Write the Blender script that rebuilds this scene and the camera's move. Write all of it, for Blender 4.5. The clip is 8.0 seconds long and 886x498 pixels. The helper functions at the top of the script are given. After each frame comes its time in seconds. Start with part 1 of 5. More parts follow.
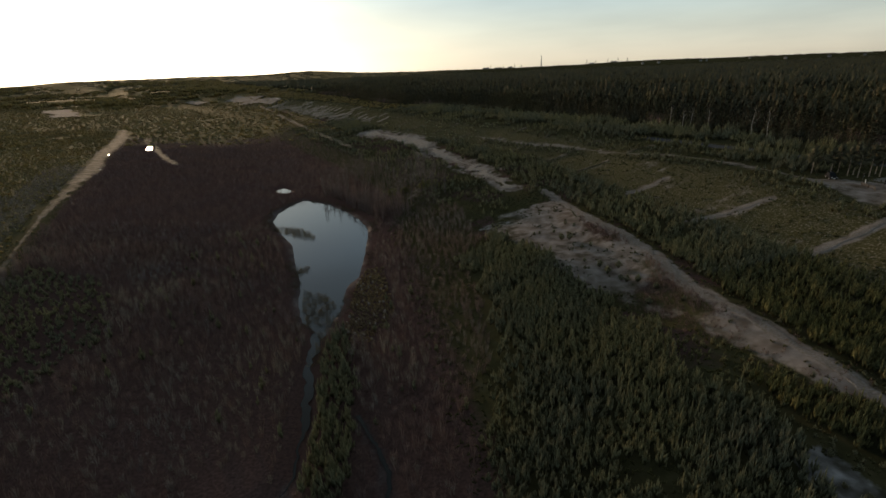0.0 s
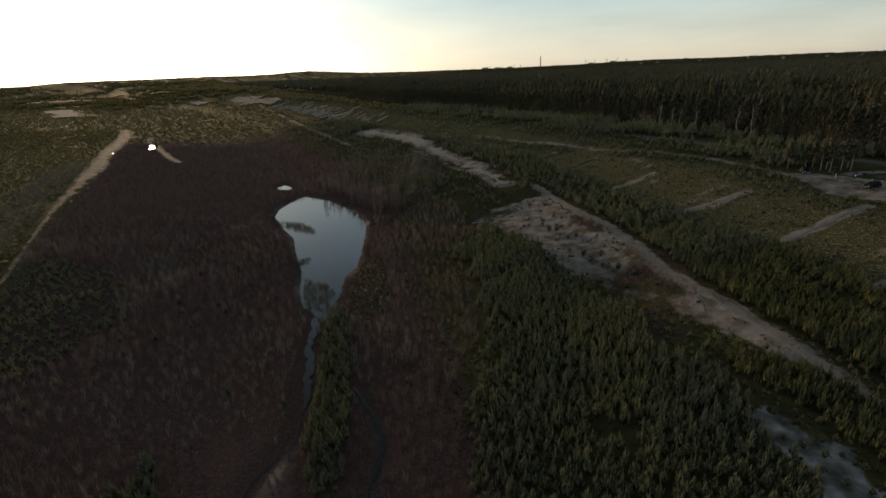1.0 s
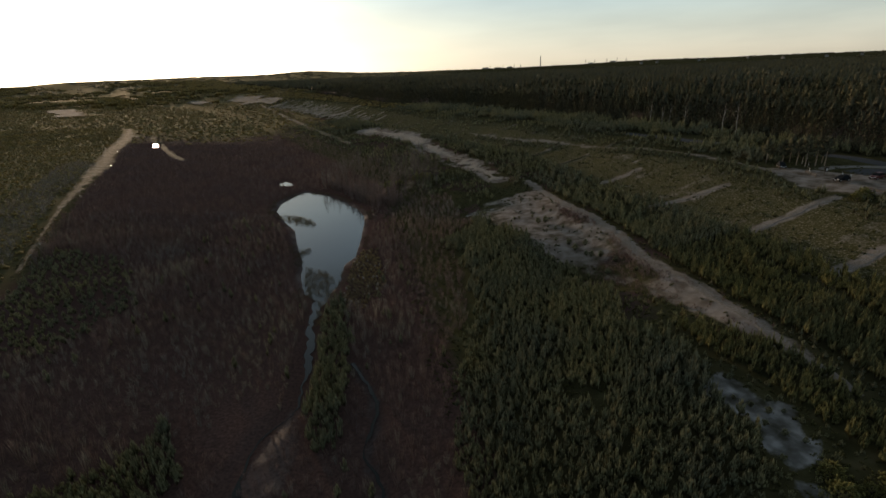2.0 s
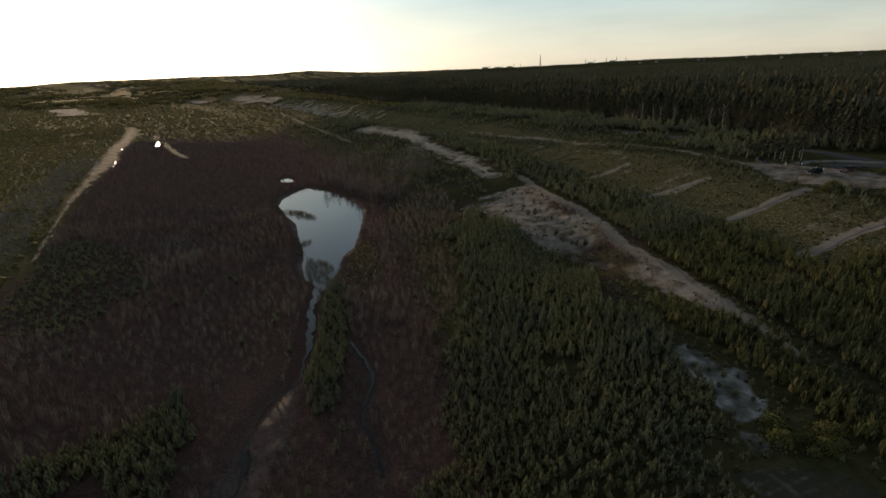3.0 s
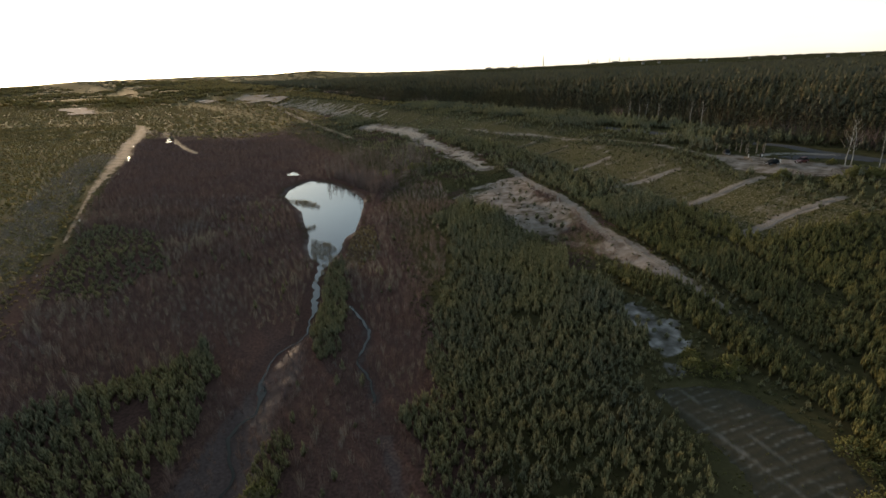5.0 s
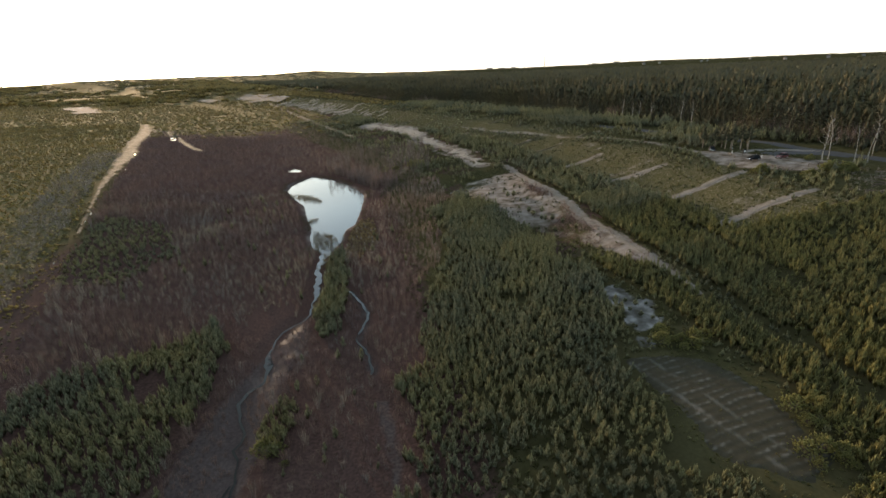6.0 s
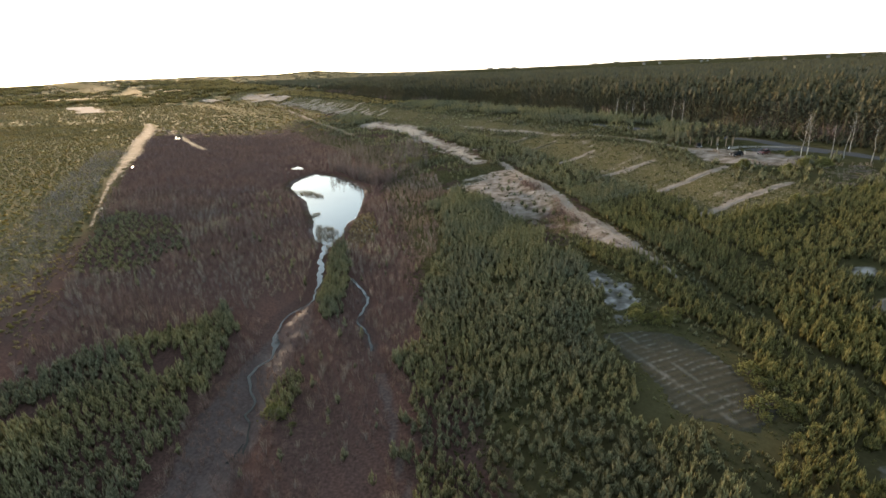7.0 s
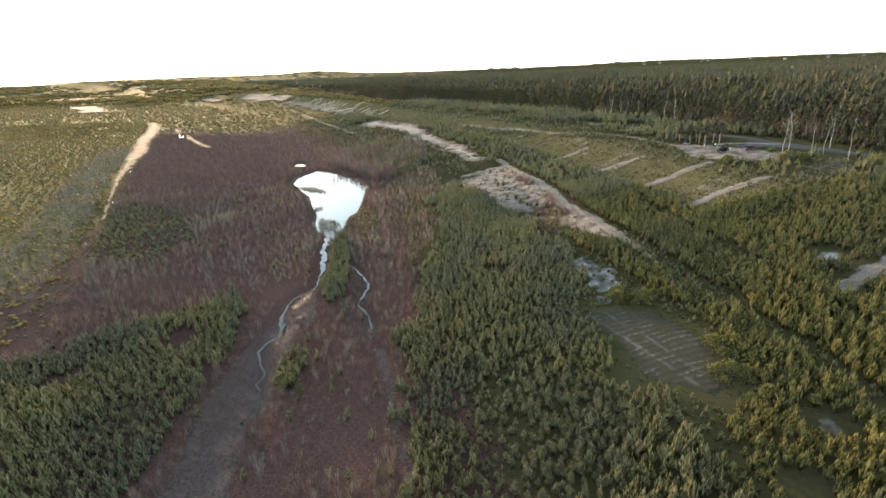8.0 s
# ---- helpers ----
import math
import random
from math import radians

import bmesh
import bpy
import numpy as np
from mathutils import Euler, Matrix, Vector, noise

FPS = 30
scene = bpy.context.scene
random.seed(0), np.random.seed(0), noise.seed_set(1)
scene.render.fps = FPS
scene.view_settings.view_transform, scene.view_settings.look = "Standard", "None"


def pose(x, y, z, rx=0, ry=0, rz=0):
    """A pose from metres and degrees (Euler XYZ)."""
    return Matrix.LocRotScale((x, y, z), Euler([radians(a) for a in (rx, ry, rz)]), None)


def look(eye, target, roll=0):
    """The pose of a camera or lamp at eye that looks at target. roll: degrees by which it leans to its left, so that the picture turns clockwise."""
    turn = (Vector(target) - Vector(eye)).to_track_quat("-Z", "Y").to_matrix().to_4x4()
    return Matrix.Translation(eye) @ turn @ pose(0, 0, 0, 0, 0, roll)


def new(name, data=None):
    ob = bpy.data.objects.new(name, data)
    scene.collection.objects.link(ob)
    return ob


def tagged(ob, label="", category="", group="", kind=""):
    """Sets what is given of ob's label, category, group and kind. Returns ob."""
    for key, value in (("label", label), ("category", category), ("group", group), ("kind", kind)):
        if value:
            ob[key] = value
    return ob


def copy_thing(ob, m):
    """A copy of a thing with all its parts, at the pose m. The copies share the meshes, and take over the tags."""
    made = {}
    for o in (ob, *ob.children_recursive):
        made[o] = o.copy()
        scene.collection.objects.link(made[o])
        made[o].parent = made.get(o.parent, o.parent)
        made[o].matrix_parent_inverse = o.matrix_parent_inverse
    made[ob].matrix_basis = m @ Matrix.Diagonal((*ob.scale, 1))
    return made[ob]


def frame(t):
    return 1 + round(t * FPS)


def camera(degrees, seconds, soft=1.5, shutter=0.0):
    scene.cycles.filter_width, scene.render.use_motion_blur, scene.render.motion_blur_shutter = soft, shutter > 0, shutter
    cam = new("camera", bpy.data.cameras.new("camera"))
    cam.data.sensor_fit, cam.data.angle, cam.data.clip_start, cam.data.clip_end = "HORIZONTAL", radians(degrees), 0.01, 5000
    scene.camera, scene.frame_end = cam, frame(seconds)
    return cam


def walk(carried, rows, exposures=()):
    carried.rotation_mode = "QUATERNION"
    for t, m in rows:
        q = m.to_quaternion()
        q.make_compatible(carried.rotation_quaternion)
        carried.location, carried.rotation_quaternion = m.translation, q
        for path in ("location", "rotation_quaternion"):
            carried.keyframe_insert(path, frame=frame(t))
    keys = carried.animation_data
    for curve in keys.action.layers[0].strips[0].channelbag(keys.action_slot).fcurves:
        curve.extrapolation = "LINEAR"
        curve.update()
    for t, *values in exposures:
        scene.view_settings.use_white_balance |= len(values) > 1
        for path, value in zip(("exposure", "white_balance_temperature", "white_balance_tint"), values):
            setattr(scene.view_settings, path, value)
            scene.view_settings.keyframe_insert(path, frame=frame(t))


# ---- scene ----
cam = camera(84.0, 8.0, soft=1.65)
METRES, EYE, TILT, LEAN, TURN = 50.0, 53.0, -19.9, 2.0, 0.0
ROWS = [
    (0, 0, 0, 0, 0, 0, -0),
    (0.5, 0.0185, -0.07264, -0.0251, 0, -0.01443, 0.05),
    (1, 0.0353, -0.1457, -0.0513, -0.01443, 0, 0.07),
    (1.5, 0.0542, -0.2192, -0.0783, 0.01443, 0.007214, 0.05),
    (3, 0.1096, -0.439, -0.1632, 0.05049, -0.03607, 0.07),
    (3.5, 0.1286, -0.5129, -0.1907, 0.07214, -0.02885, 0.07),
    (4, 0.1488, -0.5857, -0.2192, 0.1298, 0, 0.05),
    (4.5, 0.1646, -0.6619, -0.2463, 0.2813, -0.01443, -0.05),
    (6, 0.2135, -0.8846, -0.334, 0.5194, 0.007214, -0.25),
    (6.5, 0.2276, -0.9594, -0.3613, 0.5554, 0.007214, -0.26),
    (7, 0.2419, -1.034, -0.3888, 0.5987, 0.007214, -0.28),
    (7.5, 0.2558, -1.108, -0.4179, 0.6492, 0.02164, -0.31),
    (8, 0.2676, -1.182, -0.4466, 0.6925, 0.007214, -0.34),
]
walk(cam, [(t, pose(0, 0, EYE, TILT, LEAN, TURN) @ pose(METRES * x, METRES * y, METRES * z, 90 + pitch, roll, yaw)) for t, x, y, z, yaw, pitch, roll in ROWS],
     exposures=[(0.0, -0.42, 7650, 21), (3.5, -0.28, 7650, 21), (4.0, 0.0, 7650, 21), (4.5, 0.25, 7650, 21), (6.0, 1.1, 7650, 21), (7.0, 1.6, 7650, 21), (8.0, 2.1, 7650, 21)])


# Reclaimed sand pit at sunset: pond in the valley, benches with young pines, forest plateau.

# ---- world, sun ----
SUN_AZ, SUN_EL = -32.4, 6.0
world = bpy.data.worlds.new("world")
scene.world = world
world.use_nodes = True
wn, wl = world.node_tree.nodes, world.node_tree.links
sky = wn.new("ShaderNodeTexSky")
sky.sky_type, sky.sun_disc = "NISHITA", False
sky.sun_elevation, sky.sun_rotation = radians(SUN_EL), radians(SUN_AZ)
sky.air_density, sky.dust_density, sky.ozone_density = 1.0, 1.0, 1.0
# a thin veil of high cloud whitens the sky and carries faint streaks
pale = wn.new("ShaderNodeHueSaturation")
pale.inputs["Saturation"].default_value = 0.32
pale.inputs["Value"].default_value = 0.7
wl.new(sky.outputs[0], pale.inputs["Color"])
coord, stretch, streak = wn.new("ShaderNodeTexCoord"), wn.new("ShaderNodeMapping"), wn.new("ShaderNodeTexNoise")
stretch.inputs["Scale"].default_value = (1.6, 1.6, 9.0)
streak.inputs["Scale"].default_value, streak.inputs["Detail"].default_value = 2.2, 6.0
wl.new(coord.outputs["Generated"], stretch.inputs["Vector"])
wl.new(stretch.outputs[0], streak.inputs["Vector"])
veil = wn.new("ShaderNodeValToRGB")
veil.color_ramp.elements[0].position, veil.color_ramp.elements[0].color = 0.38, (0.9, 0.92, 0.94, 1)
veil.color_ramp.elements[1].position, veil.color_ramp.elements[1].color = 0.66, (1.14, 1.12, 1.1, 1)
wl.new(streak.outputs["Fac"], veil.inputs["Fac"])
level, tone = wn.new("ShaderNodeSeparateXYZ"), wn.new("ShaderNodeValToRGB")
wl.new(coord.outputs["Generated"], level.inputs[0])
wl.new(level.outputs["Z"], tone.inputs["Fac"])
tone.color_ramp.elements[0].position, tone.color_ramp.elements[0].color = 0.0, (4.5, 4.9, 4.3, 1)
tone.color_ramp.elements[1].position, tone.color_ramp.elements[1].color = 0.6, (0.5, 0.85, 1.25, 1)
mid_tone = tone.color_ramp.elements.new(0.07)
mid_tone.color = (3.3, 4.8, 5.2, 1)
upper_tone = tone.color_ramp.elements.new(0.14)
upper_tone.color = (2.2, 4.7, 6.4, 1)
high_tone = tone.color_ramp.elements.new(0.33)
high_tone.color = (1.7, 3.9, 6.2, 1)
veiled = wn.new("ShaderNodeMix")
veiled.data_type, veiled.blend_type = "RGBA", "MULTIPLY"
veiled.inputs[0].default_value = 1.0
wl.new(veil.outputs[0], veiled.inputs[6])
wl.new(tone.outputs[0], veiled.inputs[7])
both = wn.new("ShaderNodeMix")
both.data_type, both.blend_type = "RGBA", "ADD"
both.inputs[0].default_value = 1.0
warm = wn.new("ShaderNodeMix")
warm.data_type, warm.blend_type = "RGBA", "MULTIPLY"
warm.inputs[0].default_value, warm.inputs[7].default_value = 1.0, (0.93, 1.0, 0.87, 1)
wl.new(pale.outputs[0], warm.inputs[6])
wl.new(warm.outputs[2], both.inputs[6])
wl.new(veiled.outputs[2], both.inputs[7])
wl.new(both.outputs[2], wn["Background"].inputs["Color"])
wn["Background"].inputs["Strength"].default_value = 0.12

sun_data = bpy.data.lights.new("sun", "SUN")
sun_data.energy, sun_data.angle, sun_data.color = 2.5, radians(5.0), (1.0, 0.78, 0.53)
sun = new("sun", sun_data)
sun_dir = Vector((math.sin(radians(SUN_AZ)) * math.cos(radians(SUN_EL)), math.cos(radians(SUN_AZ)) * math.cos(radians(SUN_EL)), math.sin(radians(SUN_EL))))
sun.matrix_world = look(sun_dir * 300, (0, 0, 0))


# ---- numeric helpers ----
def lattice(ix, iy, seed):
    h = (ix.astype(np.int64) * 374761393 + iy.astype(np.int64) * 668265263 + seed * 974634777) & 0xFFFFFFFF
    h = ((h ^ (h >> 13)) * 1274126177) & 0xFFFFFFFF
    return ((h ^ (h >> 16)) & 0xFFFF) / 65535.0


def wave(x, y, size, seed):
    """Smooth random field between 0 and 1, with lumps of that size in metres."""
    x, y = np.asarray(x, float) / size, np.asarray(y, float) / size
    ix, iy = np.floor(x), np.floor(y)
    fx, fy = x - ix, y - iy
    fx, fy = fx * fx * (3 - 2 * fx), fy * fy * (3 - 2 * fy)
    a, b = lattice(ix, iy, seed), lattice(ix + 1, iy, seed)
    c, d = lattice(ix, iy + 1, seed), lattice(ix + 1, iy + 1, seed)
    return (a * (1 - fx) + b * fx) * (1 - fy) + (c * (1 - fx) + d * fx) * fy


def lumps(x, y, size, seed):
    return 0.55 * wave(x, y, size, seed) + 0.3 * wave(x, y, size * 0.43, seed + 7) + 0.15 * wave(x, y, size * 0.19, seed + 13)


def line_dist(x, y, line):
    best = np.full(np.shape(x), 1e9)
    for (ax, ay), (bx, by) in zip(line[:-1], line[1:]):
        dx, dy = bx - ax, by - ay
        t = np.clip(((x - ax) * dx + (y - ay) * dy) / (dx * dx + dy * dy + 1e-9), 0, 1)
        best = np.minimum(best, np.hypot(x - ax - t * dx, y - ay - t * dy))
    return best


def inside(x, y, poly):
    res = np.zeros(np.shape(x), bool)
    for (ax, ay), (bx, by) in zip(poly, poly[1:] + poly[:1]):
        cut = (ay > y) != (by > y)
        with np.errstate(divide="ignore", invalid="ignore"):
            res ^= cut & (x < (bx - ax) * (y - ay) / (by - ay + 1e-12) + ax)
    return res


def poly_depth(x, y, poly):
    """Metres inside the outline; negative outside."""
    d = line_dist(x, y, poly + poly[:1])
    return np.where(inside(x, y, poly), d, -d)


def step(v, a, b):
    t = np.clip((v - a) / (b - a), 0, 1)
    return t * t * (3 - 2 * t)


# ---- plan of the place ----
ROW = (0.96, 0.28)
POND = [(-65, 218), (-49, 206), (-40, 193), (-32, 180), (-28, 170), (-26, 147), (-25, 126), (-27, 119), (-26, 103), (-28, 95), (-34, 99), (-38, 110), (-39, 116), (-48, 141), (-53, 155), (-62, 170), (-69, 183), (-71, 195), (-69, 207)]
BROOK = [(-29, 97), (-28, 88), (-25.8, 73), (-23.8, 62), (-23.1, 54), (-26, 46), (-27.2, 37.5), (-26.5, 33), (-24.8, 27.5), (-26.4, 24.5), (-26.2, 20), (-24.5, 16.5), (-22.4, 14.2), (-22.6, 11), (-20.5, 7.8), (-19.5, 2)]
RILL = [(-16, 67), (-13.5, 62), (-10.5, 56), (-9, 49), (-9.5, 42), (-7, 36), (-4.5, 30)]
SEEP = [(-4.1, 22.3), (-1.2, 21.7), (0.9, 15.5), (2.7, 7.4), (4.1, -1.1), (8, -12), (6, -13), (3.0, -1.3), (0.5, 8.6), (-2.2, 17.7)]
CLEARED = [(123, 91), (134.5, 90), (130, 80), (124, 73.5), (109, 66.5), (109.5, 73.4), (116, 84)]
MUD = [(-23, 55), (-27, 37), (-29, 23), (-30, 8), (-27, -6), (-24, -40), (-13, -40), (-17, -14), (-19, -1), (-18.5, 10), (-20.5, 27), (-20, 43)]
POOL = [(-86, 240), (-83, 246), (-77, 239), (-75, 232), (-82, 231)]
FAR_POOL = [(-246, 411), (-242, 411), (-228, 386), (-231, 382)]
LEFT_TRACK = [(-375, 552), (-352, 548), (-330, 515), (-283, 429), (-254, 368), (-217, 299), (-190, 245), (-165, 195), (-149, 166), (-118, 112), (-97, 70), (-83, 44), (-72, 20)]
LEFT_BRANCH = [(-300, 469), (-275, 457), (-231, 394), (-193, 339), (-169, 309)]
FAR_SAND = [(-61, 392), (-39, 356), (-21, 327), (-10, 299), (3, 263), (14, 236), (21, 208), (25, 190)]
MAIN_TRACK = [(36, 182), (38.5, 172), (41.6, 140), (46.2, 121), (48.3, 109), (49, 95), (51.6, 81), (53.3, 72), (55, 60), (56.6, 50), (58.5, 40), (62, 23), (64, 10), (66, -1), (68, -14), (71, -40)]
BARE = [(9.5, 152), (18, 160.5), (28, 165), (37, 168), (40, 158), (42, 139), (46.5, 121), (48.5, 107), (49.5, 93), (53, 75), (55.5, 58), (53, 54.5), (49.8, 64), (44, 77), (38, 90), (32, 98.5), (28.5, 105), (24.5, 119), (18.5, 128)]
HEATH_A = [(39, 156), (42.5, 138), (46, 124), (45, 116), (40.5, 122), (38.5, 138)]
HEATH_B = [(46.5, 113), (48.5, 94), (52, 82), (48.5, 79), (44.5, 86), (38.5, 95), (44, 100)]
MOSS = [(40.3, 46.7), (44, 48.2), (46.7, 43.5), (49.7, 36.7), (48.4, 33.4), (45.2, 29.8), (42.7, 25.1), (41.4, 27), (41.7, 34.2), (40.7, 40.4)]
GRID = [(39, 21), (44, 23), (50, 21), (55, 10), (54.5, -3), (50, -7), (46, -4), (41, 2), (40, 12)]
STRIPS = [[(60, 160), (74, 164)], [(66, 127.6), (78, 127), (86, 127.6)], [(77, 98.6), (88.3, 100.4), (99.5, 103.3)], [(79, 73.3), (92.3, 76.3), (103, 77.3)], [(83, 19.5), (89.8, 22.6), (97, 25.5), (118, 34)]]
UPPER_TRACK = [(18, 300), (43, 254), (54, 240), (64, 221), (76, 197), (84, 185), (94, 163), (99, 145), (101, 130), (104, 121)]
LOT = [(100, 134), (106, 133), (112, 126), (118, 118), (127, 106), (128, 99), (118, 95), (109, 98), (103, 104), (98, 114)]
FOREST_ROAD = [(90, 226), (112, 180), (124, 155), (130, 143), (133, 130), (137, 118), (142, 104), (146, 89), (150, 60), (152, 20), (152, -60)]
FOREST_EDGE = [(-1500, 3400), (-560, 1500), (-177, 816), (-50, 529), (15, 444), (62, 369), (93, 293), (118, 250), (131, 215), (137, 175), (141, 154), (148, 126), (156, 94), (160, 40), (160, -80), (2500, -80), (4800, 3400)]

SLOPE_U = [-3000, -400, -120, -75, -45, -22, 5, 15, 27, 40, 55, 72, 88, 98, 110, 124, 150, 300, 3000]
SLOPE_Z = [14, 7, 4, 3.4, 1.4, 0.4, 0.4, 1.6, 4.5, 7, 8.2, 9.3, 12, 13.5, 18, 21.3, 22, 24, 30]
BEND_Y = [-400, 0, 170, 222, 295, 350, 660, 1000, 2500, 6000]
BEND_X = [-80, 0, 34, 46, 82, 115, 270, 500, 1800, 5000]
fine_u = np.arange(-600, 600, 1.0)
fine_z = np.convolve(np.pad(np.interp(fine_u, SLOPE_U, SLOPE_Z), 5, mode="edge"), np.ones(11) / 11, mode="valid")


def across(x, y):
    """Metres up the side of the valley, measured across its bent axis."""
    return x + np.interp(y, BEND_Y, BEND_X)


def height(x, y):
    x, y = np.asarray(x, float), np.asarray(y, float)
    u = across(x, y)
    z = np.where(np.abs(u) < 580, np.interp(u, fine_u, fine_z), np.interp(u, SLOPE_U, SLOPE_Z))
    near = step(np.hypot(x, y), 700, 250)
    z = z + near * (0.5 * (lumps(x, y, 14, 3) - 0.5) + 1.2 * step(u, 8, 30) * (lumps(x, y, 33, 5) - 0.5))
    z = z - 1.6 * step(poly_depth(x, y, POND), -1.2, 4.0)
    z = z - 1.0 * step(poly_depth(x, y, POOL), -1.0, 1.5) - 5.0 * step(poly_depth(x, y, FAR_POOL), -3.0, 2.0)
    z = z - 0.55 * step(line_dist(x, y, BROOK), 3.6, 0.5) - 0.75 * step(line_dist(x, y, RILL), 1.8, 0.5) - 0.25 * step(poly_depth(x, y, MUD), 0.5, 3.5) * (lumps(x, y, 6, 6))
    z = z + 1.7 * step(line_dist(x, y, MAIN_TRACK), 9, 1) * step(y, 25, 60) * step(y, 172, 130) - 2.8 * np.exp(-((x - 37) ** 2 + (y - 93) ** 2) / 170) - 1.8 * np.exp(-((x - 12) ** 2 + (y - 150) ** 2) / 200)
    far = np.hypot(x, y)
    ang = np.degrees(np.arctan2(x, y))
    rim = 23 + 18 * step(ang, 8, 22) + 22 * np.exp(-((ang + 14) / 4) ** 2) + 22 * step(ang, 0, -30) + 5 * wave(ang, ang * 0, 2.5, 4)
    return z + rim * step(far, 2300, 4400)


# ---- materials ----
def mat(name, rough=0.9):
    m = bpy.data.materials.new(name)
    m.use_nodes = True
    n, l = m.node_tree.nodes, m.node_tree.links
    b = n["Principled BSDF"]
    b.inputs["Roughness"].default_value = rough
    b.inputs["Specular IOR Level"].default_value = 0.08 if rough > 0.7 else 0.5
    return m, n, l, b


def noise_node(n, l, scale, detail=4.0, coord="Object"):
    tc = n.new("ShaderNodeTexCoord")
    t = n.new("ShaderNodeTexNoise")
    t.inputs["Scale"].default_value, t.inputs["Detail"].default_value = scale, detail
    l.new(tc.outputs[coord], t.inputs["Vector"])
    return t.outputs["Fac"]


def ramp(n, l, fac, stops):
    r = n.new("ShaderNodeValToRGB")
    while len(r.color_ramp.elements) < len(stops):
        r.color_ramp.elements.new(0.5)
    for e, (p, c) in zip(r.color_ramp.elements, stops):
        e.position, e.color = p, (*c, 1)
    l.new(fac, r.inputs["Fac"])
    return r.outputs["Color"]


def mix(n, l, fac, a, b, kind="MIX"):
    m = n.new("ShaderNodeMix")
    m.data_type, m.blend_type = "RGBA", kind
    for key, v in (("Factor", fac), ("A", a), ("B", b)):
        s = m.inputs[0] if key == "Factor" else m.inputs[6] if key == "A" else m.inputs[7]
        if isinstance(v, bpy.types.NodeSocket):
            l.new(v, s)
        else:
            s.default_value = v if key == "Factor" else (*v, 1)
    return m.outputs[2]


def math_node(n, l, op, a, b):
    m = n.new("ShaderNodeMath")
    m.operation = op
    m.use_clamp = op != "SUBTRACT"
    for i, v in enumerate((a, b)):
        if isinstance(v, bpy.types.NodeSocket):
            l.new(v, m.inputs[i])
        else:
            m.inputs[i].default_value = v
    return m.outputs[0]


def attr(n, name):
    a = n.new("ShaderNodeAttribute")
    a.attribute_name = name
    return a.outputs["Fac"]


def bump(n, l, b, fac, strength, dist):
    k = n.new("ShaderNodeBump")
    k.inputs["Strength"].default_value, k.inputs["Distance"].default_value = strength, dist
    l.new(fac, k.inputs["Height"])
    l.new(k.outputs[0], b.inputs["Normal"])


def ground_material():
    m, n, l, b = mat("ground_cover", 0.95)
    fine, mid, big = noise_node(n, l, 2.2, 6), noise_node(n, l, 0.35, 5), noise_node(n, l, 0.03, 4)
    col = ramp(n, l, mid, [(0.3, (0.03, 0.03, 0.015)), (0.5, (0.055, 0.052, 0.024)), (0.7, (0.085, 0.075, 0.04))])
    col = mix(n, l, ramp(n, l, big, [(0.4, (0, 0, 0)), (0.6, (1, 1, 1))]), col, mix(n, l, fine, (0.035, 0.034, 0.016), (0.085, 0.074, 0.038)))

    def edge(name, soft=0.28):
        v = math_node(n, l, "SUBTRACT", attr(n, name), 0.5)
        v = math_node(n, l, "ADD", v, math_node(n, l, "MULTIPLY", mid, 0.6))
        v2 = math_node(n, l, "ADD", math_node(n, l, "SUBTRACT", v, 0.3), math_node(n, l, "MULTIPLY", fine, 0.35))
        return ramp(n, l, v2, [(0.18, (0, 0, 0)), (0.18 + soft, (1, 1, 1))])

    col = mix(n, l, attr(n, "field"), col, mix(n, l, mid, (0.045, 0.042, 0.019), (0.1, 0.085, 0.042)))
    col = mix(n, l, edge("brown"), col, ramp(n, l, fine, [(0.3, (0.052, 0.032, 0.028)), (0.7, (0.112, 0.067, 0.057))]))
    col = mix(n, l, edge("plot"), col, ramp(n, l, fine, [(0.3, (0.045, 0.045, 0.017)), (0.52, (0.082, 0.072, 0.034)), (0.59, (0.12, 0.103, 0.064)), (0.7, (0.27, 0.23, 0.185))]))
    wet = edge("mud")
    col = mix(n, l, wet, col, ramp(n, l, fine, [(0.3, (0.05, 0.037, 0.035)), (0.7, (0.108, 0.082, 0.077))]))
    col = mix(n, l, edge("moss"), col, ramp(n, l, mid, [(0.36, (0.07, 0.065, 0.05)), (0.48, (0.14, 0.135, 0.125)), (0.66, (0.33, 0.325, 0.315))]))
    col = mix(n, l, edge("sand"), col, ramp(n, l, mid, [(0.3, (0.13, 0.1, 0.077)), (0.45, (0.18, 0.148, 0.124)), (0.7, (0.31, 0.266, 0.235))]))
    l.new(col, b.inputs["Base Color"])
    film = math_node(n, l, "MULTIPLY", wet, noise_node(n, l, 0.22, 5))
    dry = attr(n, "field")
    l.new(mix(n, l, dry, ramp(n, l, film, [(0.42, (0.95, 0.95, 0.95)), (0.6, (0.62, 0.62, 0.62))]), (0.95, 0.95, 0.95)), b.inputs["Roughness"])
    l.new(mix(n, l, dry, ramp(n, l, film, [(0.42, (0.0, 0.0, 0.0)), (0.6, (0.07, 0.07, 0.07))]), (0.01, 0.01, 0.01)), b.inputs["Specular IOR Level"])
    # Golden sheen added on the field to stand in for the low sun's glare.
    l.new(math_node(n, l, "MULTIPLY", dry, 0.06), b.inputs["Sheen Weight"])
    b.inputs["Sheen Tint"].default_value, b.inputs["Sheen Roughness"].default_value = (1.0, 0.82, 0.42, 1), 0.45
    bump(n, l, b, fine, 0.2, 0.12)
    return m


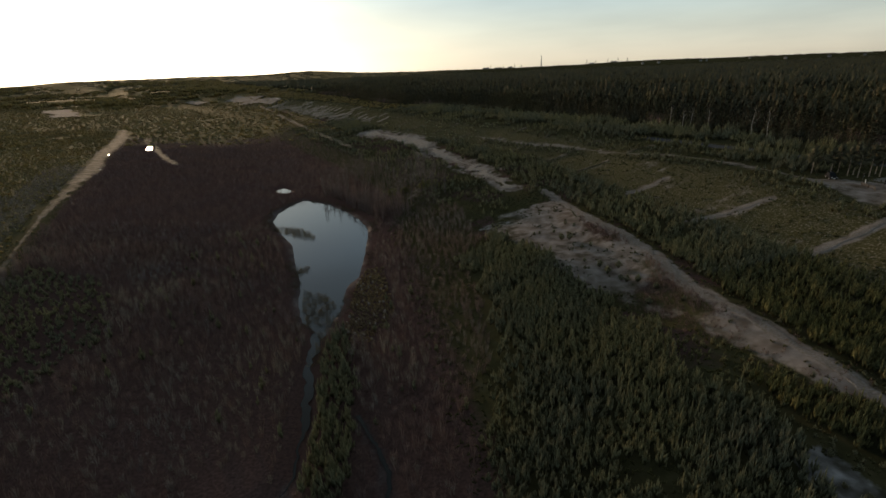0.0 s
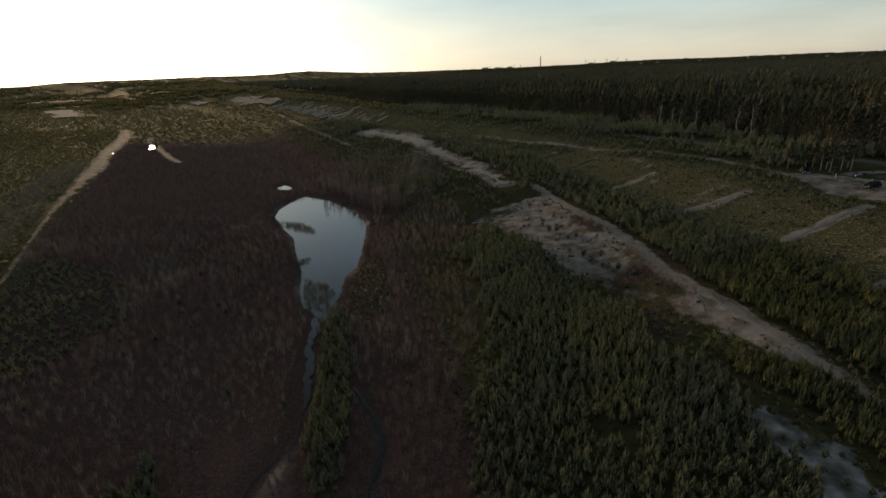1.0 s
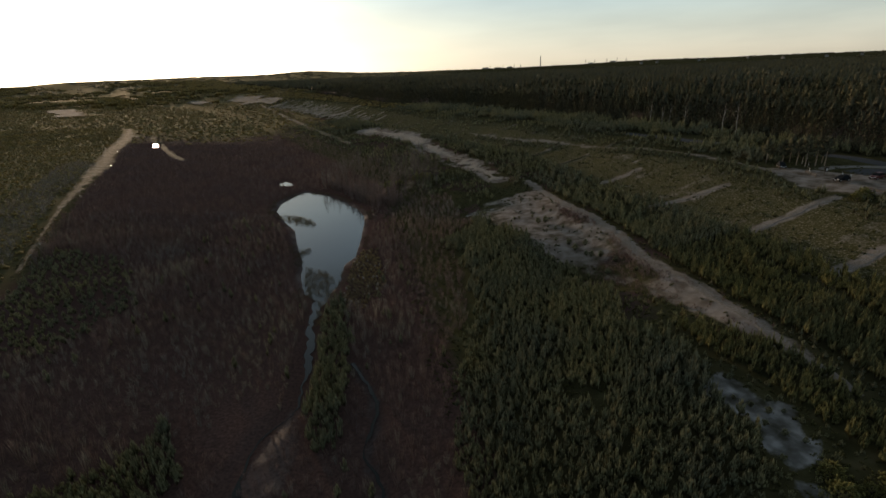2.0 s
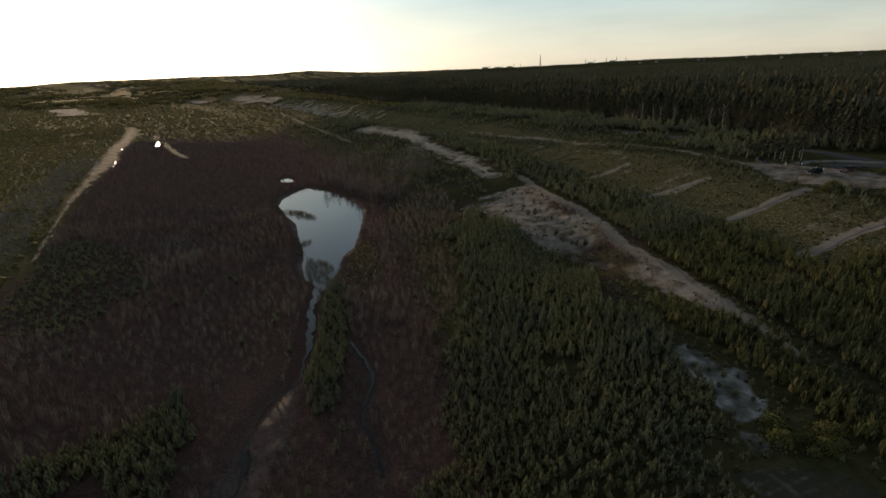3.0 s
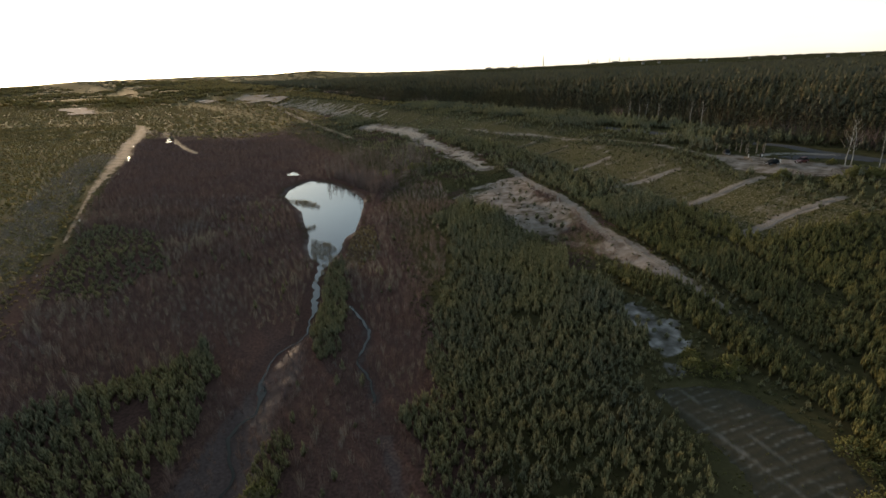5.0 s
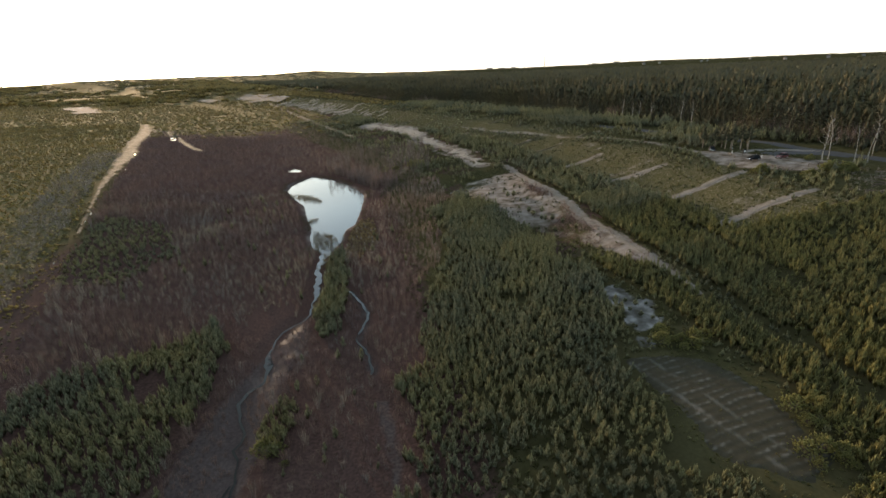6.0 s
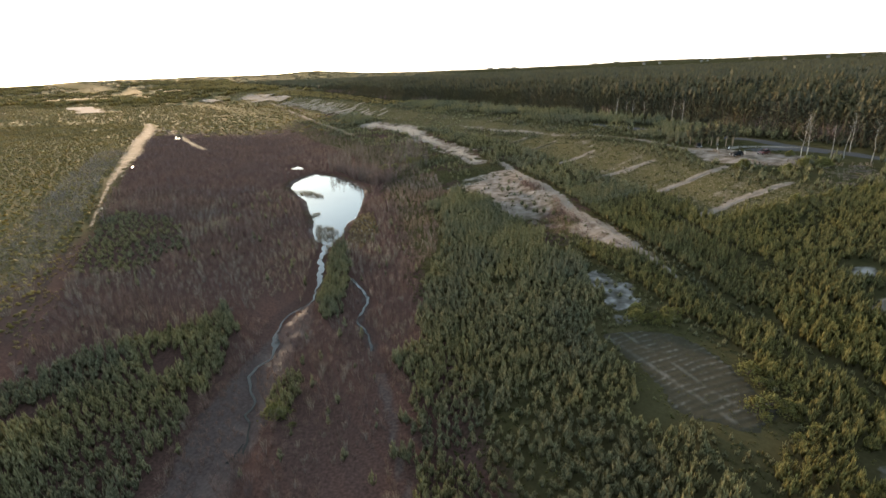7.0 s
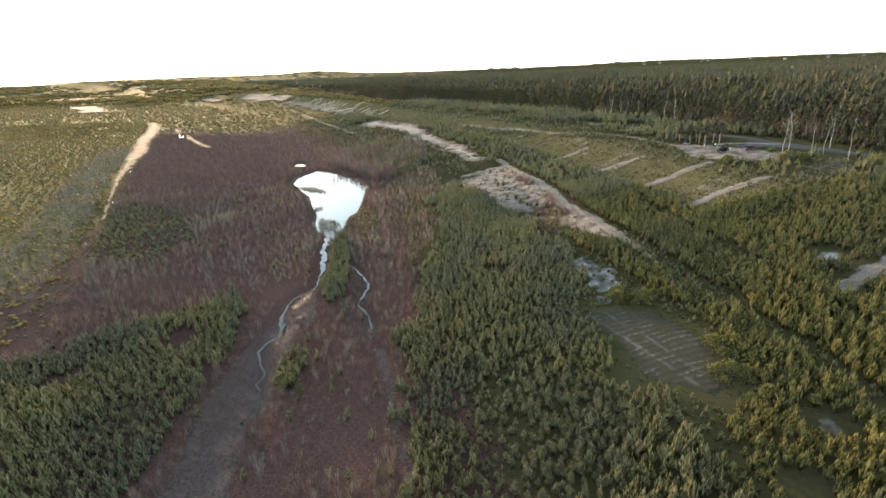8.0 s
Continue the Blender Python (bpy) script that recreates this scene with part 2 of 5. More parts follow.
def sand_material(name, dark, light):
    m, n, l, b = mat(name, 0.95)
    fine, mid = noise_node(n, l, 3.0, 6), noise_node(n, l, 0.4, 5)
    col = mix(n, l, mid, dark, light)
    col = mix(n, l, ramp(n, l, fine, [(0.42, (0, 0, 0)), (0.6, (1, 1, 1))]), mix(n, l, 0.5, col, (0.1, 0.085, 0.05)), col)
    l.new(col, b.inputs["Base Color"])
    bump(n, l, b, fine, 0.5, 0.15)
    return m


def rough_track_material():
    """Sand worn through dry grass in patches."""
    m, n, l, b = mat("worn_sandy_track", 0.9)
    fine, mid = noise_node(n, l, 1.1, 5), noise_node(n, l, 0.22, 4)
    worn = ramp(n, l, math_node(n, l, "ADD", math_node(n, l, "MULTIPLY", mid, 0.6), math_node(n, l, "MULTIPLY", fine, 0.4)), [(0.46, (0, 0, 0)), (0.6, (1, 1, 1))])
    col = mix(n, l, worn, mix(n, l, fine, (0.05, 0.043, 0.024), (0.1, 0.082, 0.045)), mix(n, l, fine, (0.13, 0.102, 0.075), (0.27, 0.222, 0.175)))
    l.new(col, b.inputs["Base Color"])
    bump(n, l, b, fine, 0.5, 0.15)
    return m


def leaf_material(name, old, young, through_light=0.25, gloss=0.1, rough=0.75, glow_sheen=0.0):
    """Foliage: older inner growth to lighter shoot tips, varied by shoot, by plant and over the ground."""
    m, n, l, b = mat(name, rough)
    b.inputs["Specular IOR Level"].default_value = gloss
    g = n.new("ShaderNodeNewGeometry")
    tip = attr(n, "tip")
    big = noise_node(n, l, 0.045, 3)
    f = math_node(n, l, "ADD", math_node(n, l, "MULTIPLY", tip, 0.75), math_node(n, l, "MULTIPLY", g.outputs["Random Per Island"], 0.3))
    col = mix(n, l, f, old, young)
    tint = attr(n, "tint")
    col = mix(n, l, math_node(n, l, "MULTIPLY", tint, 0.75), col, mix(n, l, 1.0, col, (0.7, 0.76, 0.78), "MULTIPLY"))
    col = mix(n, l, ramp(n, l, big, [(0.38, (0, 0, 0)), (0.62, (0.8, 0.8, 0.8))]), mix(n, l, 1.0, col, (0.85, 0.92, 0.95), "MULTIPLY"), mix(n, l, 1.0, col, (1.3, 1.24, 0.92), "MULTIPLY"))
    l.new(col, b.inputs["Base Color"])
    b.inputs["Sheen Weight"].default_value, b.inputs["Sheen Tint"].default_value = glow_sheen, (1.0, 0.85, 0.5, 1)
    t = n.new("ShaderNodeBsdfTranslucent")
    l.new(col, t.inputs["Color"])
    ms = n.new("ShaderNodeMixShader")
    ms.inputs[0].default_value = through_light
    l.new(b.outputs[0], ms.inputs[1])
    l.new(t.outputs[0], ms.inputs[2])
    l.new(ms.outputs[0], n["Material Output"].inputs["Surface"])
    return m


def plain(name, color, rough=0.8, metal=0.0, vary=0.3, scale=4.0):
    m, n, l, b = mat(name, rough)
    b.inputs["Metallic"].default_value = metal
    dark = tuple(c * (1 - vary) for c in color)
    l.new(mix(n, l, noise_node(n, l, scale, 5), dark, tuple(min(1, c * (1 + vary)) for c in color)), b.inputs["Base Color"])
    return m


def bark_birch():
    m, n, l, b = mat("birch_bark", 0.8)
    col = ramp(n, l, noise_node(n, l, 2.5, 5), [(0.38, (0.06, 0.05, 0.045)), (0.5, (0.36, 0.32, 0.27)), (0.7, (0.5, 0.46, 0.4))])
    l.new(col, b.inputs["Base Color"])
    return m


def water_material():
    m, n, l, b = mat("pond_water", 0.03)
    b.inputs["Base Color"].default_value = (0.012, 0.016, 0.016, 1)
    b.inputs["Specular IOR Level"].default_value = 0.5
    b.inputs["IOR"].default_value = 1.33
    bump(n, l, b, noise_node(n, l, 1.2, 2), 0.04, 0.05)
    return m


GROUND = ground_material()
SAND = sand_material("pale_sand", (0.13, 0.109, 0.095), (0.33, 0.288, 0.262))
# Lighter copy of pale_sand with the low sunlight put into its colour.
PALE_SAND = sand_material("sand_painted_sunlit", (0.25, 0.208, 0.175), (0.48, 0.415, 0.36))
FURROW, fn, fl, fb = mat("furrow_soil", 0.95)
fcol = mix(fn, fl, noise_node(fn, fl, 1.6, 5), (0.028, 0.027, 0.018), (0.06, 0.053, 0.036))
fl.new(mix(fn, fl, math_node(fn, fl, "MULTIPLY", attr(fn, "pale"), 0.9), fcol, (0.33, 0.32, 0.3)), fb.inputs["Base Color"])
GRAVEL = sand_material("grey_gravel", (0.16, 0.145, 0.13), (0.3, 0.28, 0.26))
ASPHALT = plain("old_asphalt", (0.06, 0.06, 0.064), 0.9, 0, 0.35, 0.8)
ROUGH_TRACK = rough_track_material()
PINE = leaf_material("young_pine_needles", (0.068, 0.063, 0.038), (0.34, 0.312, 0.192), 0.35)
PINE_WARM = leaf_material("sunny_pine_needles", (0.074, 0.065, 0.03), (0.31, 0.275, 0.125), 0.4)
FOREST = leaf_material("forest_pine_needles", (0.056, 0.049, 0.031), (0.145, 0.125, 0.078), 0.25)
LEAFY = leaf_material("fresh_willow_leaves", (0.09, 0.084, 0.032), (0.29, 0.262, 0.105), 0.45)
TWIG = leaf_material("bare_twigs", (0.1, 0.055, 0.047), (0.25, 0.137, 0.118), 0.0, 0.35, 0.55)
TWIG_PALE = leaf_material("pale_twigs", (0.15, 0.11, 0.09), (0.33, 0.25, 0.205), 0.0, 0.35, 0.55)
REED = leaf_material("dry_reed", (0.12, 0.08, 0.045), (0.3, 0.21, 0.12), 0.2)
BARK = plain("pine_bark", (0.09, 0.06, 0.042), 0.95, 0, 0.5, 3.0)
BIRCH = bark_birch()
SEDGE = leaf_material("dark_sedge", (0.05, 0.038, 0.022), (0.13, 0.095, 0.055), 0.1)
GREYBARK = plain("grey_bark", (0.14, 0.105, 0.085), 0.9, 0, 0.4, 2.0)
STEM = plain("pale_pine_stem", (0.3, 0.22, 0.16), 0.9, 0, 0.35, 2.0)
HEATH = leaf_material("heath_tufts", (0.04, 0.041, 0.018), (0.12, 0.108, 0.048), 0.15)
# Raised golden colours and sheen paint the backlit glow into this scrub.
FIELD = leaf_material("scrub_painted_glow", (0.12, 0.1, 0.045), (0.4, 0.31, 0.13), 0.7, 0.2, 0.65, 0.35)
GLASS = plain("car_glass", (0.012, 0.014, 0.016), 0.75, 0, 0.1)
TYRE = plain("black_rubber", (0.02, 0.02, 0.02), 0.8)
CHROME = plain("wheel_silver", (0.5, 0.5, 0.52), 0.35, 0.8, 0.1)
LAMP = plain("clear_lamp", (0.75, 0.75, 0.75), 0.15, 0, 0.05)
RED = plain("red_lamp", (0.4, 0.02, 0.02), 0.25, 0, 0.1)
BLACK = plain("black_paint", (0.01, 0.011, 0.013), 0.75, 0, 0.2)
MAROON = plain("maroon_paint", (0.11, 0.02, 0.018), 0.5, 0, 0.2)
WOOD = plain("weathered_wood", (0.13, 0.1, 0.075), 0.9, 0, 0.4, 6.0)
PAPER = plain("pale_board", (0.6, 0.58, 0.54), 0.7, 0, 0.15, 3.0)
CONCRETE = plain("grey_concrete", (0.25, 0.25, 0.25), 0.9, 0, 0.2, 0.1)
SLATE = plain("dark_roof", (0.1, 0.085, 0.08), 0.85, 0, 0.25, 0.3)
PLASTER = plain("pale_plaster", (0.22, 0.21, 0.2), 0.9, 0, 0.15, 0.3)
WATER = water_material()


# ---- mesh helpers ----
def fast_mesh(name, co, tris, mats, tri_mat=None, extra=None):
    me = bpy.data.meshes.new(name)
    co, tris = np.asarray(co, np.float32), np.asarray(tris, np.int32)
    me.vertices.add(len(co))
    me.vertices.foreach_set("co", co.ravel())
    me.loops.add(tris.size)
    me.loops.foreach_set("vertex_index", tris.ravel())
    me.polygons.add(len(tris))
    me.polygons.foreach_set("loop_start", np.arange(0, tris.size, 3, dtype=np.int32))
    for m in mats:
        me.materials.append(m)
    if tri_mat is not None:
        me.polygons.foreach_set("material_index", np.asarray(tri_mat, np.int32))
    for key, values in (extra or {}).items():
        a = me.attributes.new(key, "FLOAT", "POINT")
        a.data.foreach_set("value", np.asarray(values, np.float32))
    me.update(calc_edges=True)
    return me


class Shape:
    """Collects small solids: points, triangles, a tip value per point, a material index per triangle."""

    def __init__(self):
        self.co, self.tip, self.tri, self.mi = [], [], [], []

    def spike(self, a, b, r, sides=3, mi=0, tip=(0.0, 1.0), belly=0.0, rng=None):
        """A tapered shoot from a to b; belly is where along it it is thickest."""
        a, b = np.asarray(a, float), np.asarray(b, float)
        d = b - a
        d = d / (np.linalg.norm(d) + 1e-9)
        s = np.cross(d, (0.31, 0.2, 0.93) if abs(d[2]) < 0.9 else (1, 0, 0))
        s /= np.linalg.norm(s)
        q = np.cross(d, s)
        base = len(self.co)
        ph = rng.uniform(0, 6.28) if rng is not None else 0.0
        mid = a + (b - a) * belly
        for i in range(sides):
            w = ph + i * 2 * math.pi / sides
            self.co.append(mid + r * (math.cos(w) * s + math.sin(w) * q))
            self.tip.append(tip[0] + (tip[1] - tip[0]) * belly)
        self.co.append(b)
        self.tip.append(tip[1])
        for i in range(sides):
            self.tri.append((base + i, base + (i + 1) % sides, base + sides))
            self.mi.append(mi)
        if belly > 0:
            self.co.append(a)
            self.tip.append(tip[0])
            for i in range(sides):
                self.tri.append((base + (i + 1) % sides, base + i, base + sides + 1))
                self.mi.append(mi)

    def tube(self, pts, radii, sides=5, mi=0, tip=0.2):
        rings = []
        for k, (p, r) in enumerate(zip(pts, radii)):
            p = np.asarray(p, float)
            d = np.asarray(pts[min(k + 1, len(pts) - 1)], float) - np.asarray(pts[max(k - 1, 0)], float)
            d /= np.linalg.norm(d) + 1e-9
            s = np.cross(d, (0.2, 0.97, 0.1))
            s /= np.linalg.norm(s)
            q = np.cross(d, s)
            rings.append(len(self.co))
            for i in range(sides):
                w = i * 2 * math.pi / sides
                self.co.append(p + r * (math.cos(w) * s + math.sin(w) * q))
                self.tip.append(tip)
        for a, b in zip(rings[:-1], rings[1:]):
            for i in range(sides):
                j = (i + 1) % sides
                self.tri += [(a + i, a + j, b + j), (a + i, b + j, b + i)]
                self.mi += [mi, mi]

    def lump(self, c, r, rng, mi=0, tip=(0.0, 1.0)):
        """An uneven eight-sided clump of needles."""
        c = np.asarray(c, float)
        base = len(self.co)
        k = rng.uniform(0.65, 1.3, 6)
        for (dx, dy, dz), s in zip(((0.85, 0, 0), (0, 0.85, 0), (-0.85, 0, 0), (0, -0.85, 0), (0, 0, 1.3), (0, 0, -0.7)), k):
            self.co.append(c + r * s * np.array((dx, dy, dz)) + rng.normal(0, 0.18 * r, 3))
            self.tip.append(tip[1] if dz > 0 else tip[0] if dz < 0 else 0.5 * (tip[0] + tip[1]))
        for i in range(4):
            j = (i + 1) % 4
            self.tri += [(base + i, base + j, base + 4), (base + j, base + i, base + 5)]
            self.mi += [mi, mi]

    def arrays(self):
        return np.array(self.co), np.array(self.tri), np.array(self.tip), np.array(self.mi)

    def mesh(self, name, mats, tint=0.3):
        co, tri, tip, mi = self.arrays()
        return fast_mesh(name, co, tri, mats, mi, {"tip": tip, "tint": np.full(len(co), tint)})


def scatter(name, shapes, places, mats, seed=1):
    """One mesh of many plants. places: rows x, y, z, height scale, width scale, tint."""
    rng = np.random.default_rng(seed)
    cos, tris, tips, mis, tints, base = [], [], [], [], [], 0
    kind = rng.integers(0, len(shapes), len(places))
    turn = rng.uniform(0, 2 * math.pi, len(places))
    for k, s in enumerate(shapes):
        co, tri, tip, mi = s.arrays()
        p = places[kind == k]
        w = turn[kind == k]
        if not len(p):
            continue
        c, sn = np.cos(w)[:, None], np.sin(w)[:, None]
        x = (co[None, :, 0] * c - co[None, :, 1] * sn) * p[:, 4:5] + p[:, 0:1]
        y = (co[None, :, 0] * sn + co[None, :, 1] * c) * p[:, 4:5] + p[:, 1:2]
        z = co[None, :, 2] * p[:, 3:4] + p[:, 2:3]
        cos.append(np.stack([x, y, z], -1).reshape(-1, 3))
        tris.append((tri[None] + (np.arange(len(p)) * len(co))[:, None, None] + base).reshape(-1, 3))
        base += len(p) * len(co)
        tips.append(np.tile(tip, len(p)))
        mis.append(np.tile(mi, len(p)))
        tints.append(np.repeat(p[:, 5], len(co)))
    me = fast_mesh(name, np.concatenate(cos), np.concatenate(tris), mats, np.concatenate(mis), {"tip": np.concatenate(tips), "tint": np.concatenate(tints)})
    return new(name, me)


def jitter(x0, x1, y0, y1, gap, rng):
    gx, gy = np.meshgrid(np.arange(x0, x1, gap), np.arange(y0, y1, gap))
    return gx.ravel() + rng.uniform(-0.48, 0.48, gx.size) * gap, gy.ravel() + rng.uniform(-0.48, 0.48, gx.size) * gap


def placed(x, y, hs, ws, tint, sink=0.1):
    return np.stack([x, y, height(x, y) - sink, hs, ws, tint], -1)


# ---- ground ----
def spread(lo, hi, gap, lo_end, hi_end, grow):
    v = list(np.arange(lo, hi + 1e-6, gap))
    s = gap
    while v[-1] < hi_end:
        s *= grow
        v.append(v[-1] + s)
    s, w = gap, [v[0]]
    while w[-1] > lo_end:
        s *= grow
        w.append(w[-1] - s)
    return np.array(w[:0:-1] + v)


gx = spread(-110, 165, 1.6, -4300, 4300, 1.055)
gy = spread(-45, 260, 1.6, -120, 4700, 1.05)
X, Y = np.meshgrid(gx, gy)
Z = height(X, Y)
U = across(X, Y)
heath = np.maximum(step(poly_depth(X, Y, HEATH_A) + 3 * (lumps(X, Y, 5, 90) - 0.5), -1.5, 1.5), step(poly_depth(X, Y, HEATH_B) + 3 * (lumps(X, Y, 5, 91) - 0.5), -1.5, 1.5))
sand = np.maximum.reduce([
    step(line_dist(X, Y, MAIN_TRACK), 3.2, 1.0) * (0.05 + 0.95 * step(Y, 34, 60)), step(poly_depth(X, Y, BARE) + 6 * (lumps(X, Y, 8, 19) - 0.5), -1.5, 2.0) * np.maximum(step(Y, 84, 108), np.maximum(step(line_dist(X, Y, MAIN_TRACK), 7, 3), 0.75 * step(lumps(X * 1.6, Y * 0.7, 9, 95), 0.45, 0.6))) * (1 - 0.5 * heath) * (1 - 0.35 * step(X, 26, 18)) * (1 - 0.25 * step(lumps(X * 0.9, Y, 9, 92), 0.54, 0.64)), step(line_dist(X, Y, FAR_SAND), 15, 7) * np.maximum(step(lumps(X + 0.4 * Y, Y * 0.7, 8, 21), 0.44, 0.6), step(line_dist(X, Y, FAR_SAND), 8, 3) * np.maximum(step(Y, 290, 330), step(lumps(X + 0.4 * Y, Y * 0.7, 6, 23), 0.34, 0.46))),
    0.45 * step(line_dist(X, Y, LEFT_TRACK), 5.0, 1.0) * step(lumps(X, Y, 9, 18), 0.3, 0.6), 0.9 * step(line_dist(X, Y, LEFT_BRANCH), 5, 1.5), 0.8 * step(poly_depth(X, Y, LOT), -2, 1), 0.7 * step(line_dist(X, Y, UPPER_TRACK), 4, 1.2) * step(lumps(X, Y, 10, 97), 0.35, 0.6),
    0.0 * X])
sand = np.maximum(sand, 0.5 * step(poly_depth(X, Y, CLEARED), -1.5, 2.5))
sand = np.maximum(sand, 0.55 * step(np.abs(U - 104), 13, 9) * step(lumps(X * 0.6, Y * 1.6, 9, 99), 0.46, 0.62) * step(Y, 66, 76) * step(Y, 240, 200))
sand = np.maximum(sand, 0.46 * step(line_dist(X, Y, [(px - 14, py) for px, py in LEFT_TRACK[5:12]]), 10, 6))
for s in STRIPS:
    sand = np.maximum(sand, step(line_dist(X, Y, s), 2.6, 1.0))
moss = np.maximum(step(poly_depth(X, Y, MOSS) + 5 * (lumps(X, Y, 3.6, 17) - 0.42), -0.8, 1.2), 0.3 * step(poly_depth(X, Y, GRID), -3, 3.0))
for hx, hy, r in ((89.5, 32.0, 3.0), (92.0, 24.0, 3.0), (59.5, -12.5, 2.2)):
    moss = np.maximum(moss, 0.8 * step(np.hypot(X - hx, Y - hy), r + 1, r - 1.5))
moss = np.maximum(moss, 0.35 * step(poly_depth(X, Y, LOT), -1, 1) * step(lumps(X, Y, 7, 94), 0.35, 0.6))
mud = np.maximum.reduce([step(poly_depth(X, Y, MUD), -2.5, 1.5), 0.8 * step(line_dist(X, Y, RILL), 2.4, 0.6), step(poly_depth(X, Y, SEEP), -1.2, 0.8)])
mud = np.maximum(mud, step(poly_depth(X, Y, POND) + 3 * (lumps(X, Y, 6, 16) - 0.5), -3.5, -0.5) * 0.8)
moss = np.maximum(moss, 0.62 * step(line_dist(X, Y, [(12, 147), (22, 152), (28, 140)]), 9, 3) * (poly_depth(X, Y, BARE) > -1))
track_x = np.interp(Y, [p[1] for p in LEFT_TRACK[:1:-1]], [p[0] for p in LEFT_TRACK[:1:-1]])
brown = step(U, -110, -80) * step(U, 26, 10) * step(Y, 420, 300)
brown = np.maximum(brown, (0.3 + 0.45 * step(Y, 55, 75)) * step(U, 30, 40) * step(U, 90, 78) * step(lumps(X, Y, 12, 93), 0.4, 0.62))
brown = np.maximum(brown, 0.2 * step(Y, 380, 500) * step(U, 74, 60))
brown = np.maximum(brown, step(X - track_x, 0, 8) * step(U, 26, 10) * step(Y + 160 * (lumps(X, Y, 70, 98) - 0.5), 500, 390))
brown = np.maximum(brown, 0.12 * (U < -80))
field = np.maximum(step(track_x - X, -4, 10) * step(Y, 20, 60), step(Y + 160 * (lumps(X, Y, 70, 98) - 0.5), 370, 520) * step(U, 74, 64))
field = np.maximum(field, step(np.hypot(X, Y), 900, 1300) * step(X / Y, 0.05, -0.15))
plot = step(U, 84, 92) * step(U, 128, 116) * step(Y, 50, 66) * step(Y, 950, 700)
nx, ny = len(gx), len(gy)
q = (np.arange(ny - 1)[:, None] * nx + np.arange(nx - 1)[None]).ravel()
tris = np.concatenate([np.stack([q, q + 1, q + nx + 1], -1), np.stack([q, q + nx + 1, q + nx], -1)])
me = fast_mesh("ground", np.stack([X, Y, Z], -1).reshape(-1, 3), tris, [GROUND], None,
               {"sand": sand.ravel(), "moss": moss.ravel(), "mud": mud.ravel(), "brown": brown.ravel(), "plot": plot.ravel(), "field": field.ravel()})
me.polygons.foreach_set("use_smooth", np.ones(len(tris), bool))
ground = tagged(new("ground", me), "undulating valley ground of dry grass, sand and brown earth", "ground", kind="structure")


# ---- water ----
def sheet(name, poly, z, grow, material, label, category):
    cx, cy = sum(p[0] for p in poly) / len(poly), sum(p[1] for p in poly) / len(poly)
    bm = bmesh.new()
    ring = []
    for x, y in poly:
        d = math.hypot(x - cx, y - cy)
        ring.append(bm.verts.new((x + (x - cx) / d * grow, y + (y - cy) / d * grow, z)))
    bm.faces.new(ring)
    bmesh.ops.triangulate(bm, faces=bm.faces[:])
    for f in bm.faces:
        if f.normal.z < 0:
            f.normal_flip()
    m = bpy.data.meshes.new(name)
    bm.to_mesh(m)
    m.materials.append(material)
    return tagged(new(name, m), label, category, kind="structure")


def ribbon(name, line, width, lift, material, label, category, ragged=0.25, seed=1, flat=None, gap=1.2, narrow=None):
    pts = [Vector((*p, 0)) for p in line]
    dense = []
    for i in range(len(pts) - 1):
        p0, p1, p2, p3 = pts[max(i - 1, 0)], pts[i], pts[i + 1], pts[min(i + 2, len(pts) - 1)]
        k = max(2, int((p2 - p1).length / gap))
        for j in range(k):
            t = j / k
            dense.append(0.5 * ((2 * p1) + (p2 - p0) * t + (2 * p0 - 5 * p1 + 4 * p2 - p3) * t * t + (3 * p1 - p0 - 3 * p2 + p3) * t ** 3))
    dense.append(pts[-1])
    rng = np.random.default_rng(seed)
    wob = np.convolve(rng.normal(0, 1, len(dense) + 8), np.ones(3) / 3, mode="same")
    if flat is not None:
        sway = np.convolve(rng.normal(0, 1.3, len(dense) + 8), np.ones(7) / 7, mode="same")
        dense = [p + Vector((sway[i], 0.4 * sway[i + 4], 0)) * min(1.0, i / 6) for i, p in enumerate(dense)]
    lanes = 7
    co, lift_by = [], []
    for i, p in enumerate(dense):
        d = (dense[min(i + 1, len(dense) - 1)] - dense[max(i - 1, 0)]).normalized()
        s = Vector((d.y, -d.x, 0))
        for k in range(lanes):
            v = (k / (lanes - 1) - 0.5) * width * (narrow(p.y) if narrow else 1.0) * (1 + ragged * (wob[i] if k > lanes // 2 else wob[i + 6]))
            co.append((p.x + s.x * v, p.y + s.y * v, flat or 0.0))
            lift_by.append(lift - (0.3 if k in (0, lanes - 1) else 0.0) - (0.05 if k in (2, 4) else 0.0))
    co = np.array(co)
    if flat is None:
        co[:, 2] = height(co[:, 0], co[:, 1]) + np.array(lift_by)
    q = np.array([i * lanes + k for i in range(len(dense) - 1) for k in range(lanes - 1)])
    tr = np.concatenate([np.stack([q, q + 1, q + lanes + 1], -1), np.stack([q, q + lanes + 1, q + lanes], -1)])
    a, b, c = co[tr[0, 0]], co[tr[0, 1]], co[tr[0, 2]]
    if np.cross(b - a, c - a)[2] < 0:
        tr = tr[:, ::-1]
    return tagged(new(name, fast_mesh(name, co, tr, [material])), label, category, kind="structure")


